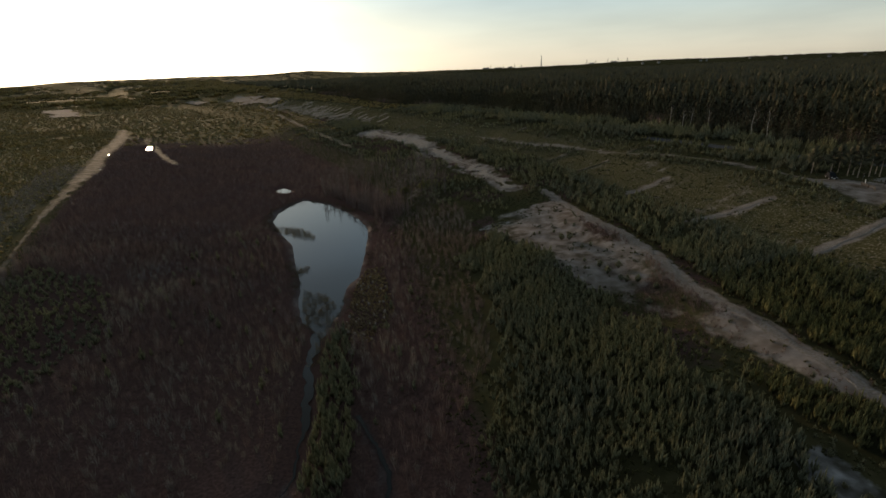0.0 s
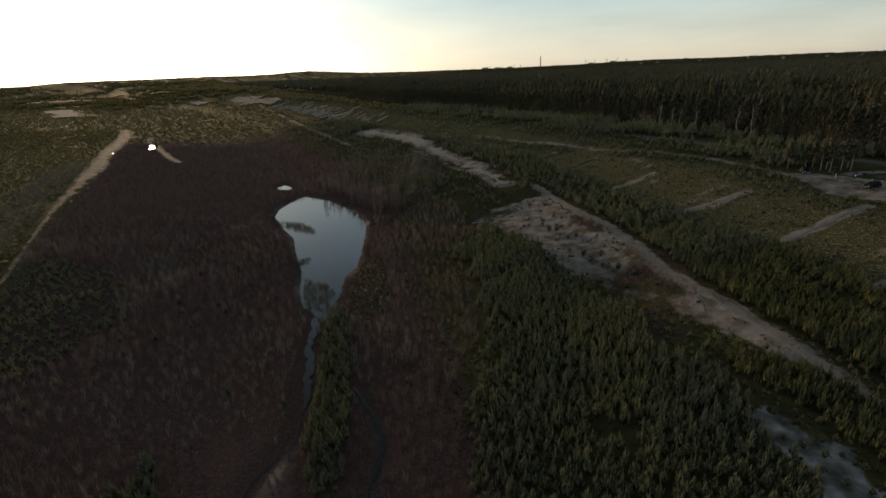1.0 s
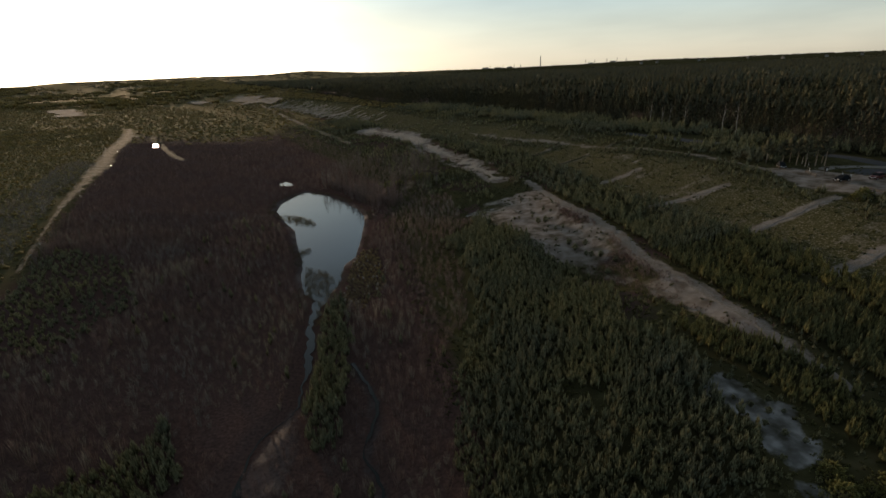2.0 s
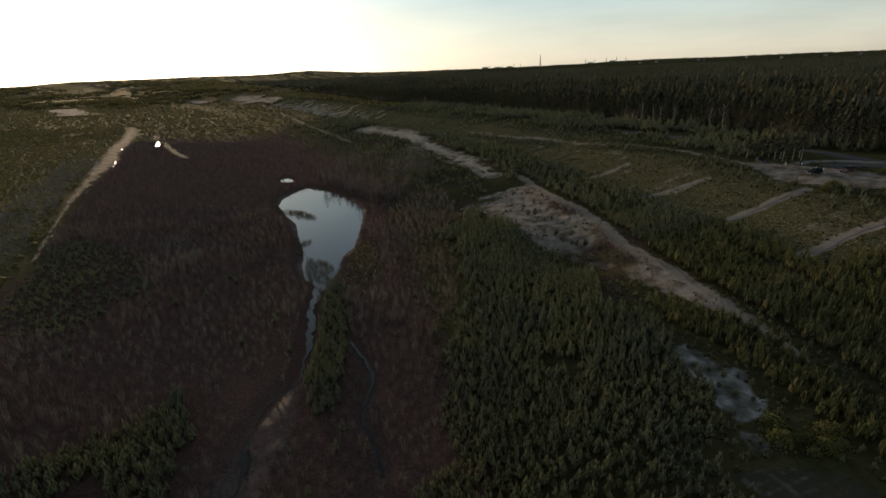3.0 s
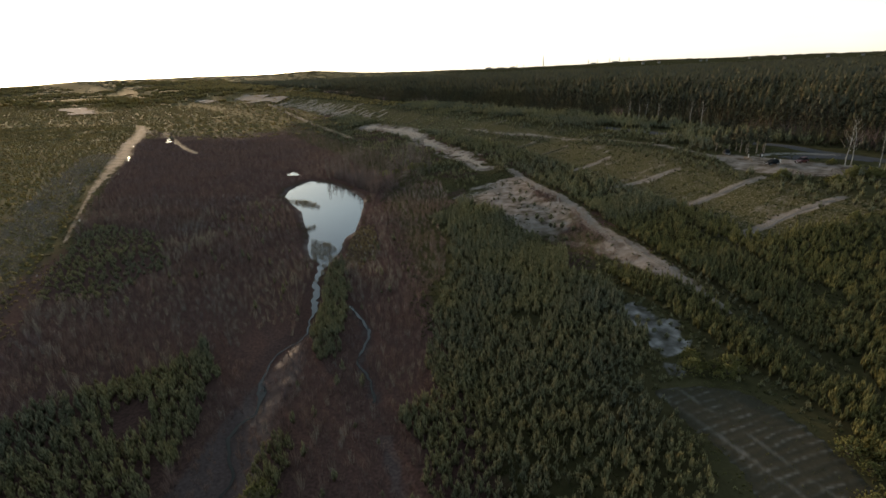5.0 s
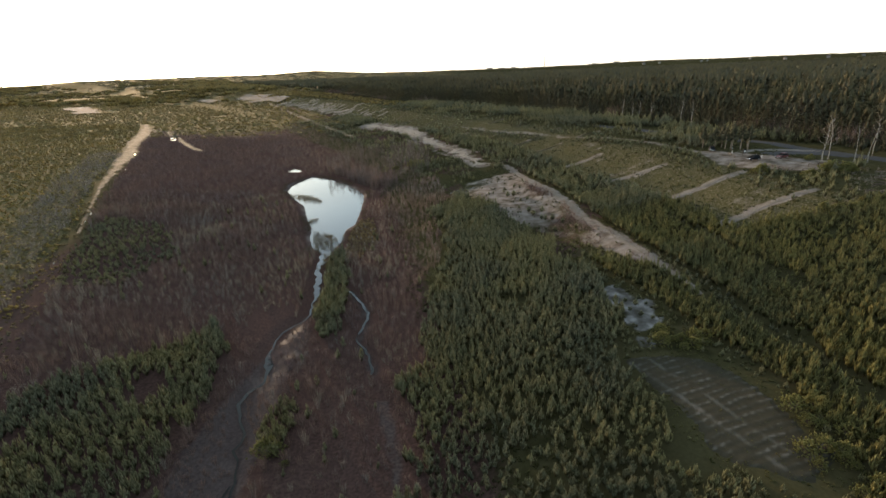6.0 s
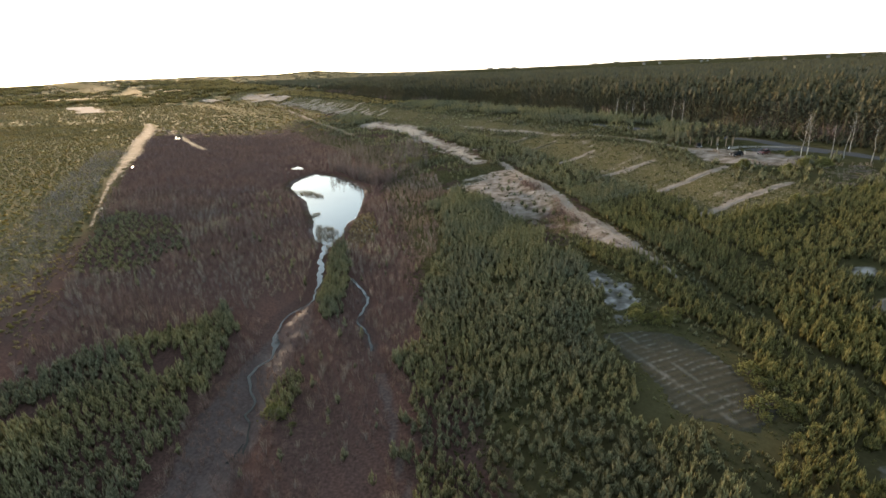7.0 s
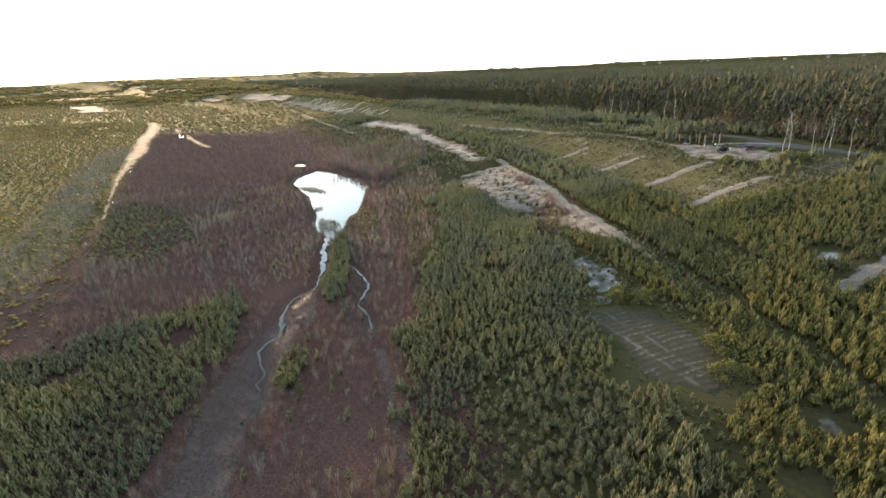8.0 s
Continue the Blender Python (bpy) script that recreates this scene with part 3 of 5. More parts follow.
sheet("water", POND, 0.0, 1.0, WATER, "still pond reflecting the pale evening sky", "pond")
sheet("water", POOL, 0.0, 0.4, WATER, "small shallow pool behind the pond", "pool")
sheet("water", FAR_POOL, 3.0, 0.5, WATER, "bright small pool beside the far track", "pool")
ribbon("water", BROOK, 2.4, 0, WATER, "narrow shallow brook winding through mud", "brook", 0.9, 5, 0.1, narrow=lambda v: 0.17 + 0.83 * float(step(v, 52, 74)) + 0.3 * float(step(abs(v - 36), 6, 2)))
ribbon("water", [(-20.5, 4), (-23, -6), (-25.5, -14), (-24, -24), (-23, -40)], 0.5, 0, WATER, "second thin trickle across the mud", "brook", 1.0, 8, 0.25)
ribbon("water", RILL, 0.5, 0, WATER, "thin trickle of water in dark soil", "brook", 0.8, 6, -0.02)
for px, py, r in [(a, b, 0.65 * c) for a, b, c in ((-243, 357, 0.9), (-209, 296, 0.9), (-200, 280, 0.5), (-178, 234.6, 0.7), (-166, 206.5, 1.0), (-155, 235.3, 0.6), (-144.4, 165, 1.2), (-131, 137.6, 1.0), (-126, 127, 0.8), (-104, 83, 0.5))]:
    turned = [(0.34 * r * math.cos(a) * (1 + 0.45 * math.sin(3 * a + px)), 2.0 * r * math.sin(a)) for a in np.arange(0, 6.28, 0.5)]
    sheet("water", [(px + 0.87 * e - 0.48 * f, py + 0.48 * e + 0.87 * f) for e, f in turned], float(height(px, py)) + 0.28, 0.0, WATER, "small bright puddle beside the straight track", "puddle")
ribbon("track", MAIN_TRACK[:11], 3.0, 0.1, SAND, "pale sandy vehicle track along the bench", "track", 0.55, 2, narrow=lambda v: (0.5 + 0.5 * float(step(v, 30, 80))) * (1 - 0.6 * float(step(v, 160, 178))))
ribbon("track", LEFT_TRACK[:10], 13.0, 0.12, ROUGH_TRACK, "straight pale sandy track across the valley floor", "track", 0.6, 3, narrow=lambda v: 0.1 + 0.53 * float(step(v, 150, 280)) + 0.37 * float(step(v, 220, 320)) - 0.6 * float(step(v, 480, 530)))
ribbon("track", LEFT_BRANCH, 6.0, 0.12, ROUGH_TRACK, "short sandy side track past the far pool", "track", 0.6, 7)
ribbon("track", [(-300, 830), (-262.7, 752.6), (-223.3, 669.9), (-170.6, 556.3), (-114.3, 436), (-78, 363), (-62, 328)], 4.0, 0.9, ROUGH_TRACK, "thin sandy lane below the terraced slope", "track", 0.5, 9, gap=3.0)
ribbon("track", [(-18, 300), (-16, 275), (-15, 251), (-13, 217), (-14, 197)], 4.5, 0.12, ROUGH_TRACK, "worn sandy footpath through the scrub", "track", 0.7, 12)
for k, (line, wide) in enumerate((([(-760, 1000), (-700, 930), (-640, 860), (-585, 780)], 46.0), ([(-1150, 1750), (-1000, 1520), (-850, 1300)], 22.0), ([(-720, 1345), (-640, 1280)], 30.0), ([(-425, 1020), (-375, 960), (-324, 908)], 26.0), ([(-356, 900), (-296, 856), (-262, 800)], 22.0), ([(-560, 1120), (-480, 1030)], 20.0))):
    ribbon("sand_flat", line, wide, 1.6, SAND, "pale bare sand flat far down the valley", "sand", 0.3, 50 + k, gap=12.0)
ribbon("track", UPPER_TRACK, 2.6, 0.1, SAND, "sandy track along the upper edge of the slope", "track", 0.8, 4, narrow=lambda v: 0.12 + 0.88 * float(step(lumps(v, v * 0.0, 11, 96), 0.3, 0.62)))
for i, s in enumerate(STRIPS):
    ribbon("path", s, 2.0, 0.08, SAND, "pale sandy strip between planted plots", "path", 0.8, 10 + i)
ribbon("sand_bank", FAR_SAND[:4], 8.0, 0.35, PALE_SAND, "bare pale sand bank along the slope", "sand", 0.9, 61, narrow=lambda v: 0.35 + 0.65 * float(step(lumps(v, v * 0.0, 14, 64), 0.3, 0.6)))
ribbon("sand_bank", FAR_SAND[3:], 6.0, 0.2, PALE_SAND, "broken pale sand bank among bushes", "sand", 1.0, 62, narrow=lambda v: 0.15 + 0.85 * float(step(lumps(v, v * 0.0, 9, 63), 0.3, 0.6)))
# sandy strips between the rows of the far terraces
rng = np.random.default_rng(70)
for k, y0 in enumerate(np.concatenate([np.arange(196, 420, 27.0), np.arange(424, 770, 8.5)])):
    y0 += rng.uniform(-2, 2)
    x0 = 78 - float(np.interp(y0, BEND_Y, BEND_X))
    near = y0 < 420
    a = (8.0 if near else -6.0) + rng.uniform(0, 10)
    for reach in ((rng.uniform(10, 18), rng.uniform(6, 12)) if near or k % 2 else (rng.uniform(12, 30),)):
        line = [(x0 + v, y0 + 0.2 * v + rng.uniform(-0.6, 0.6)) for v in np.linspace(a, a + reach, 4)]
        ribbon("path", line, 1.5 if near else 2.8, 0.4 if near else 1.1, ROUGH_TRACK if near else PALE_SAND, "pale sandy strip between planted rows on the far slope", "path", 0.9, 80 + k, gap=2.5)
        a += reach + rng.uniform(3, 9)
ribbon("road", FOREST_ROAD, 7.0, 0.12, ASPHALT, "grey asphalt road along the forest edge", "road", 0.03, 30)


# ---- plants ----
def young_pine(rng, boughs=5, shoots=12, tall=3.0, wide=0.72, belly=0.4):
    """Bushy young pine: a dark leafy core and many pale shoots that splay up and out all over it."""
    s = Shape()
    s.tube([(0, 0, 0), (0.02, 0, tall * 0.7)], [0.06, 0.02], 3, 1)
    for k in range(boughs):
        a = k * 2.4 + rng.normal(0, 0.3)
        r = wide * rng.uniform(0.5, 0.95)
        z = tall * rng.uniform(0.03, 0.25)
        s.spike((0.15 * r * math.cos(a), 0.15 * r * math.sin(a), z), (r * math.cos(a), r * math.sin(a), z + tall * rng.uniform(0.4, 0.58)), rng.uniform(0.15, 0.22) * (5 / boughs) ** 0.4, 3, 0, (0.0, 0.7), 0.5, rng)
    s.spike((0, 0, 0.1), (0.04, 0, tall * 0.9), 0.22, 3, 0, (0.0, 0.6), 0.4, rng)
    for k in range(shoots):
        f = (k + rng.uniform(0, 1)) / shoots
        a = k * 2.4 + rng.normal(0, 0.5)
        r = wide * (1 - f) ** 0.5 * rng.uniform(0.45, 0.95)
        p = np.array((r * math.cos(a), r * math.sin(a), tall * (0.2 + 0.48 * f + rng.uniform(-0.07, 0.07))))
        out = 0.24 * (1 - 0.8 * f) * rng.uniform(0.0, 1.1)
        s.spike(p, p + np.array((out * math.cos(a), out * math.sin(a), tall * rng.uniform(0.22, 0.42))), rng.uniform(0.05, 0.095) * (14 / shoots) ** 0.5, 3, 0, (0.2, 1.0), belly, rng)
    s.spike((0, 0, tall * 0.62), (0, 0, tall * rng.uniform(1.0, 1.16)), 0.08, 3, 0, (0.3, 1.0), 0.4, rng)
    return s


def bare_shrub(rng, twigs=22, tall=3.2, wide=0.9):
    s = Shape()
    for k in range(twigs):
        a, r = rng.uniform(0, 6.28), wide * math.sqrt(rng.uniform(0, 1))
        b = np.array((0.35 * r * math.cos(a), 0.35 * r * math.sin(a), 0 if k < 7 else tall * rng.uniform(0.2, 0.5)))
        e = np.array((r * math.cos(a), r * math.sin(a), tall * rng.uniform(0.55, 1.05)))
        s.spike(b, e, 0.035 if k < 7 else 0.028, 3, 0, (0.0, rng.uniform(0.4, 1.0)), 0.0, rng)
    return s


def forest_pine(rng, clumps=34, tall=15.0, trunk=True, low=0.16, fat=0.0):
    s = Shape()
    if trunk:
        s.tube([(0, 0, 0), (0.1, 0.05, tall * 0.9)], [0.2, 0.05], 3, 1)
    for k in range(clumps):
        f = (k + 0.5) / clumps
        z = tall * (low + (1 - low) * f)
        r = 2.3 * (1 - f) ** 0.6 * math.sqrt(rng.uniform(0.15, 1)) + 0.1
        a = k * 2.4 + rng.normal(0, 0.4)
        size = (0.95 * (1 - f) + 0.55) * rng.uniform(0.75, 1.25) * (14 / clumps) ** 0.4
        p = np.array((0.35 * r * math.cos(a), 0.35 * r * math.sin(a), z - 0.3 * size))
        e = np.array(((r + 0.55 * size) * math.cos(a), (r + 0.55 * size) * math.sin(a), z + 0.5 * size))
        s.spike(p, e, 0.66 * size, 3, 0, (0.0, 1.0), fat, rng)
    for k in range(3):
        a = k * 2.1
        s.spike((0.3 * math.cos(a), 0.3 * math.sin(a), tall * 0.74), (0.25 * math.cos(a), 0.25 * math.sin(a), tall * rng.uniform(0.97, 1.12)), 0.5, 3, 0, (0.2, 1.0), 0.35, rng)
    return s


rng = np.random.default_rng(11)
P_HERO = [young_pine(rng, 10, 34) for _ in range(6)]
P_NEAR = [young_pine(rng, 4, 13) for _ in range(10)]
P_MID = [young_pine(rng, 4, 9, 3.0, 0.78, 0.0) for _ in range(6)]
P_FAR = [young_pine(rng, 2, 4, 3.0, 0.85, 0.0) for _ in range(4)]
B_NEAR = [bare_shrub(rng, 19) for _ in range(8)]
B_FAR = [bare_shrub(rng, 10, 3.2, 1.3) for _ in range(4)]
F_NEAR = [forest_pine(rng, 28, 15.0, True, 0.16, 0.5) for _ in range(8)]
F_MID = [forest_pine(rng, 14, 15.0, False, 0.5) for _ in range(6)]


def far_stand(rng, trees=6, reach=7.5):
    """A handful of far crowns standing together."""
    s = Shape()
    for k in range(trees):
        a, r = k * 2.4, reach * math.sqrt((k + 0.3) / trees)
        p = np.array((r * math.cos(a), r * math.sin(a), 5.0))
        s.spike(p, p + np.array((rng.normal(0, 0.4), rng.normal(0, 0.4), rng.uniform(7.5, 11.5))), rng.uniform(2.2, 3.2), 4, 0, (0.0, 0.9), 0.35, rng)
    return s


F_FAR = [far_stand(rng) for _ in range(6)]

def low_bush(rng):
    s = Shape()
    for k in range(2):
        s.lump((rng.normal(0, 0.6), rng.normal(0, 0.6), rng.uniform(0.5, 1.3)), rng.uniform(0.65, 1.0), rng, 0, (0.3, 1.0))
    return s


BUSHES = [low_bush(rng) for _ in range(6)]
ZONE_A = [(8, -45), (6, -1), (4, 21), (7, 56), (7, 100), (3, 126), (13, 138), (24, 119), (33, 93), (41, 53), (38, 27), (38, 9), (43, -8), (44, -45)]
ZONE_B = [(42, 65), (54, 52), (60, 36), (63, 16), (65, 0), (70, -45), (44, -45), (47, -11), (56, -5), (57, 12), (52, 33), (47, 50)]
ZONE_C = [(47, 143), (57, 118), (68, 114), (76, 94), (80, 67), (98, 64), (124, 64), (132, -45), (72, -45), (69, 1), (67, 13), (62, 47), (56, 71), (51, 110)]
ZONE_D = [(-47, -45), (-80, -45), (-75, 12), (-62, 17), (-60, 28), (-48, 37), (-42, 49), (-33, 38), (-32, 19), (-31, 5), (-29, -6), (-26, -45)]
DITCH = [(70, 84), (73, 62), (76, 37), (78, 15), (82, -8), (88, -40)]
HOLLOWS = [(89.5, 32.0, 3.5), (84.0, 18.0, 3.0), (92.0, 24.0, 3.2), (59.5, -12.5, 2.6), (50.0, -22.0, 3.0)]
TAN_BANK = [(-24, 130), (-19, 130), (-13, 102), (-17, 90), (-23, 90), (-24, 104), (-25, 118)]
BRUSH = [(98, 66), (140, 62), (142, 92), (128, 96), (116, 92), (108, 92), (104, 88)]
CLUMP = [(-26, 89), (-23, 95), (-17, 73), (-14, 43), (-18, 42), (-22, 58)]
CLUMP_B = [(-21, 19), (-18, 23), (-15, 19), (-15, 8), (-19, 9)]


def left_of_track(x, y):
    ys, xs = [p[1] for p in LEFT_TRACK[::-1]], [p[0] for p in LEFT_TRACK[::-1]]
    return x < np.interp(y, ys[:-2], xs[:-2]) - 1


MEADOW = [(-97, 66), (-113, 104), (-120, 132), (-94, 121), (-72, 90), (-76, 70)]


def hollow(x, y):
    d = line_dist(x, y, DITCH) - 1.1
    for hx, hy, r in HOLLOWS:
        d = np.minimum(d, np.hypot(x - hx, (y - hy) * 0.8) - r)
    return d + 1.6 * (lumps(x, y, 4, 34) - 0.5)


def clear(x, y):
    """Where no tall plants stand: tracks, water, lot, bare sand."""
    ok = (line_dist(x, y, MAIN_TRACK) > 0.9 * step(y, 30, 40) + 1.5 * step(y, 45, 75)) & (line_dist(x, y, LEFT_TRACK) > 2.2 + 3.5 * step(y, 150, 300)) & (line_dist(x, y, UPPER_TRACK) > 2.2) & (line_dist(x, y, FOREST_ROAD) > 4.5)
    ok &= (poly_depth(x, y, POND) < -1.5) & (line_dist(x, y, BROOK) > 2.0) & (line_dist(x, y, RILL) > 1.2) & ~inside(x, y, LOT)
    ok &= (poly_depth(x, y, BARE) < 0.5) & (poly_depth(x, y, MOSS) < 0.5) & (poly_depth(x, y, GRID) < 0.5) & (poly_depth(x, y, MUD) < 1.5 * lumps(x, y, 5, 15))
    ok &= (poly_depth(x, y, CLEARED) < 0) & (poly_depth(x, y, SEEP) < 0.3)
    for s in STRIPS:
        ok &= line_dist(x, y, s) > 1.8
    return ok


# young pines near the flight
rng = np.random.default_rng(21)
x, y = jitter(-85, 140, -45, 175, 1.12, rng)
u = across(x, y)
rough = 7 * (lumps(x, y, 8, 30) - 0.5)
keep = (poly_depth(x, y, ZONE_A) > 2 * rough + 5 * (lumps(x, y, 22, 29) - 0.5)) | inside(x, y, ZONE_B) | inside(x, y, ZONE_C) | (poly_depth(x, y, ZONE_D) > rough) | (poly_depth(x, y, CLUMP) > 0.4 * rough) | (poly_depth(x, y, CLUMP_B) > 0.4 * rough)
keep &= clear(x, y) & (lumps(x, y, 11, 31) + rng.uniform(-0.1, 0.1, x.size) > 0.24) & (hollow(x, y) > 0)
x, y = x[keep], y[keep]
size = (0.5 + 0.9 * lumps(x, y, 18, 33)) * rng.uniform(0.65, 1.25, x.size)
young = placed(x, y, size, size ** 0.6 * rng.uniform(0.8, 1.15, x.size), rng.uniform(0, 1, x.size))
order = np.argsort(np.hypot(young[:, 0] - 25, (young[:, 1] + 8)))
heroes, rest = young[order[:300]], young[order[300:]]
near = (rest[:, 1] < 38) & (rest[:, 1] > -24)
behind = rest[:, 1] <= -24
warm_side = rest[:, 0] > 44 + 3 * (lumps(rest[:, 0], rest[:, 1], 9, 36) - 0.5)
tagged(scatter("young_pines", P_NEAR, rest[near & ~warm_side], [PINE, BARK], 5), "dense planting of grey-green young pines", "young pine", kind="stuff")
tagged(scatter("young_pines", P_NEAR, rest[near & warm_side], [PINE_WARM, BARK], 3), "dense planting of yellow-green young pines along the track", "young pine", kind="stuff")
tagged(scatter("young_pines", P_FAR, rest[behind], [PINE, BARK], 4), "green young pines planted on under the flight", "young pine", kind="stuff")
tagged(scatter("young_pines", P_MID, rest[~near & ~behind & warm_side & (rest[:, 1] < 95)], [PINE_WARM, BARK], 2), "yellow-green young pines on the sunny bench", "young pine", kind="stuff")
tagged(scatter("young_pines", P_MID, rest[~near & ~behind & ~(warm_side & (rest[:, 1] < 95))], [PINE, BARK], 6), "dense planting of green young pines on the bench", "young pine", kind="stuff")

# bushes and small pines further off
rng = np.random.default_rng(22)
x, y = jitter(-160, 160, 60, 480, 2.4, rng)
u = across(x, y)
dens = np.maximum.reduce([
    1.0 * step(u, 64, 69) * step(u, 92, 84) * step(y, 140, 160), 0.75 * step(u, 112, 116) * step(u, 130, 124), 1.5 * step(u, 126, 129) * step(u, 175, 160) * step(y, 135, 150),
    0.9 * step(u, 28, 34) * step(u, 64, 58) * step(y, 150, 170), 0.35 * step(u, 92, 100) * step(u, 112, 106), 0.5 * (poly_depth(x, y, BRUSH) > 0)])
for s in STRIPS:
    dens = np.maximum(dens, 0.9 * step(line_dist(x, y, s), 6, 4) * step(u, 116, 108))
belt = step(u, 60, 67) * step(u, 95, 86) * step(y, 100, 125)
keep = (rng.uniform(0, 1, x.size) < np.maximum(dens * step(lumps(x, y, 14, 41), 0.3, 0.5), belt * step(lumps(x, y, 14, 41), 0.15, 0.35))) & clear(x, y) & (line_dist(x, y, FAR_SAND) > 13 * lumps(x, y, 7, 22) + 6 * step(y, 290, 330)) & (y > 62)
x, y, u, belt = x[keep], y[keep], u[keep], belt[keep]
size = (1 + 0.45 * belt) * (0.5 + 0.6 * lumps(x, y, 20, 43)) * rng.uniform(0.7, 1.25, x.size) * (1 - 0.55 * (step(u, 92, 98) * step(u, 114, 108))) * (1 + 0.7 * step(u, 126, 140))
tagged(scatter("young_pines", P_MID, placed(x, y, size, size * 1.15, rng.uniform(0, 1, x.size)), [PINE, BARK], 7), "scattered green young pines along the slope", "young pine", kind="stuff")

# the left side of the valley and the far benches
rng = np.random.default_rng(23)
x, y = jitter(-520, 20, -20, 560, 2.7, rng)
u = across(x, y)
keep = left_of_track(x, y) & (rng.uniform(0, 1, x.size) < step(lumps(x, y, 45, 51), 0.16, 0.38)) & clear(x, y) & (x > -1.0 * y - 130)
x, y = x[keep], y[keep]
size = 0.6 * rng.uniform(0.6, 1.3, x.size)
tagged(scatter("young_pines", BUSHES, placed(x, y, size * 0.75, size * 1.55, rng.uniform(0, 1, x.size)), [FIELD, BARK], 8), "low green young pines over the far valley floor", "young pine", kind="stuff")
x, y = jitter(-125, -65, 60, 140, 1.9, rng)
keep = (poly_depth(x, y, MEADOW) > 8 * (lumps(x, y, 12, 53) - 0.6)) & clear(x, y)
x, y = x[keep], y[keep]
size = (0.3 + 0.6 * lumps(x, y, 9, 55)) * rng.uniform(0.7, 1.2, x.size)
tagged(scatter("young_pines", P_MID, placed(x, y, size, size ** 0.5 * 1.2, rng.uniform(0, 1, x.size)), [PINE, BARK], 56), "green bushes in a patch amid the brown thicket", "young pine", kind="stuff")
x, y = jitter(-1500, 100, 330, 1500, 7.0, rng)
u = across(x, y)
keep = ((u < 70) | ((u > 122) | (y > 760)) & (poly_depth(x, y, FOREST_EDGE) < 0)) & (rng.uniform(0, 1, x.size) < step(lumps(x, y, 120, 52), 0.2, 0.38) * step(y + 160 * (lumps(x, y, 70, 98) - 0.5), 370, 500)) & clear(x, y) & (x > -1.0 * y - 130)
x, y = x[keep], y[keep]
size = rng.uniform(0.6, 1.2, x.size)
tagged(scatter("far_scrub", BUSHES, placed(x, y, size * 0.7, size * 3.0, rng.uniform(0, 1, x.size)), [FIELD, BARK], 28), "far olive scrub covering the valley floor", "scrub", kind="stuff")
x, y = jitter(-2600, 400, 850, 2900, 30.0, rng)
keep = (poly_depth(x, y, FOREST_EDGE) < 0) & (rng.uniform(0, 1, x.size) < step(lumps(x, y, 260, 57), 0.42, 0.52) * step(y - 0.25 * x, 1000, 1350)) & (x > -1.0 * y - 130)
x, y = x[keep], y[keep]
size = rng.uniform(0.6, 1.1, x.size)
# Woods take the brightened scrub colours: the horizon's golden glow is painted on.
tagged(scatter("forest", F_FAR, placed(x, y, size * 0.8, size * 1.5, rng.uniform(0, 1, x.size)), [FIELD, BARK], 29), "far woods along the horizon in painted golden glow", "forest", kind="stuff")

rng = np.random.default_rng(29)
x, y = jitter(-330, 60, 300, 860, 4.6, rng)
u = across(x, y)
keep = (u > 70) & (u < 126) & (rng.uniform(0, 1, x.size) < 0.75 * step(lumps(x, y, 26, 54), 0.36, 0.52)) & (line_dist(x, y, FAR_SAND) > 6) & (line_dist(x, y, UPPER_TRACK) > 3)
x, y = x[keep], y[keep]
size = rng.uniform(0.3, 0.8, x.size)
tagged(scatter("young_pines", BUSHES, placed(x, y, size, size * 1.6, rng.uniform(0, 1, x.size)), [PINE, BARK], 27), "low young pines dotted over the far slope", "young pine", kind="stuff")

x, y = jitter(-3300, 3300, 1500, 4300, 70.0, rng)
r = np.hypot(x, y)
keep = (r > 2250) & (r < 4350) & (np.abs(x) < 0.95 * y + 150) & (rng.uniform(0, 1, x.size) < step(lumps(x, y, 420, 58) + 0.2 * (x < 200), 0.42, 0.55))
x, y = x[keep], y[keep]
size = rng.uniform(0.6, 1.0, x.size)
tagged(scatter("forest", F_FAR, placed(x, y, size * 0.45, size * 3.2, rng.uniform(0, 1, x.size), 2.5), [FOREST, BARK], 30), "hazy woods on the far hills", "forest", kind="stuff")

# leafless thickets
rng = np.random.default_rng(24)
x, y = jitter(-150, 25, -45, 175, 1.75, rng)
u = across(x, y)
keep = ~left_of_track(x, y) & (poly_depth(x, y, MEADOW) < 0) & (u < 14 + 24 * step(y, 60, 100)) & clear(x, y) & ~inside(x, y, ZONE_D) & ~inside(x, y, ZONE_A) & ~inside(x, y, CLUMP) & (lumps(x, y, 16, 61) > 0.27) & (poly_depth(x, y, POND) < -2.5) & (poly_depth(x, y, TAN_BANK) < -0.5)
x, y = x[keep], y[keep]
size = (0.25 + 1.15 * lumps(x, y, 22, 63)) * rng.uniform(0.65, 1.25, x.size)
some = rng.uniform(0, 1, x.size) < 0.12 + 0.5 * step(lumps(x, y, 20, 65), 0.5, 0.65)
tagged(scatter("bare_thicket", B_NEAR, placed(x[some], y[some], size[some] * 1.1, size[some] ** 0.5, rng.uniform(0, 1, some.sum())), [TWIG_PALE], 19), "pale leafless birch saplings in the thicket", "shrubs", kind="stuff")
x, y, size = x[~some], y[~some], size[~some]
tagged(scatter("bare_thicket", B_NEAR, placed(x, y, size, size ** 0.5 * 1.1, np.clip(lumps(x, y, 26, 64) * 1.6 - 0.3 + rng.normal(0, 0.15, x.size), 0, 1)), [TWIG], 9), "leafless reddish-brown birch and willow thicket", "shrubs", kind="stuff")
x, y = jitter(-330, 10, 175, 520, 3.0, rng)
u = across(x, y)
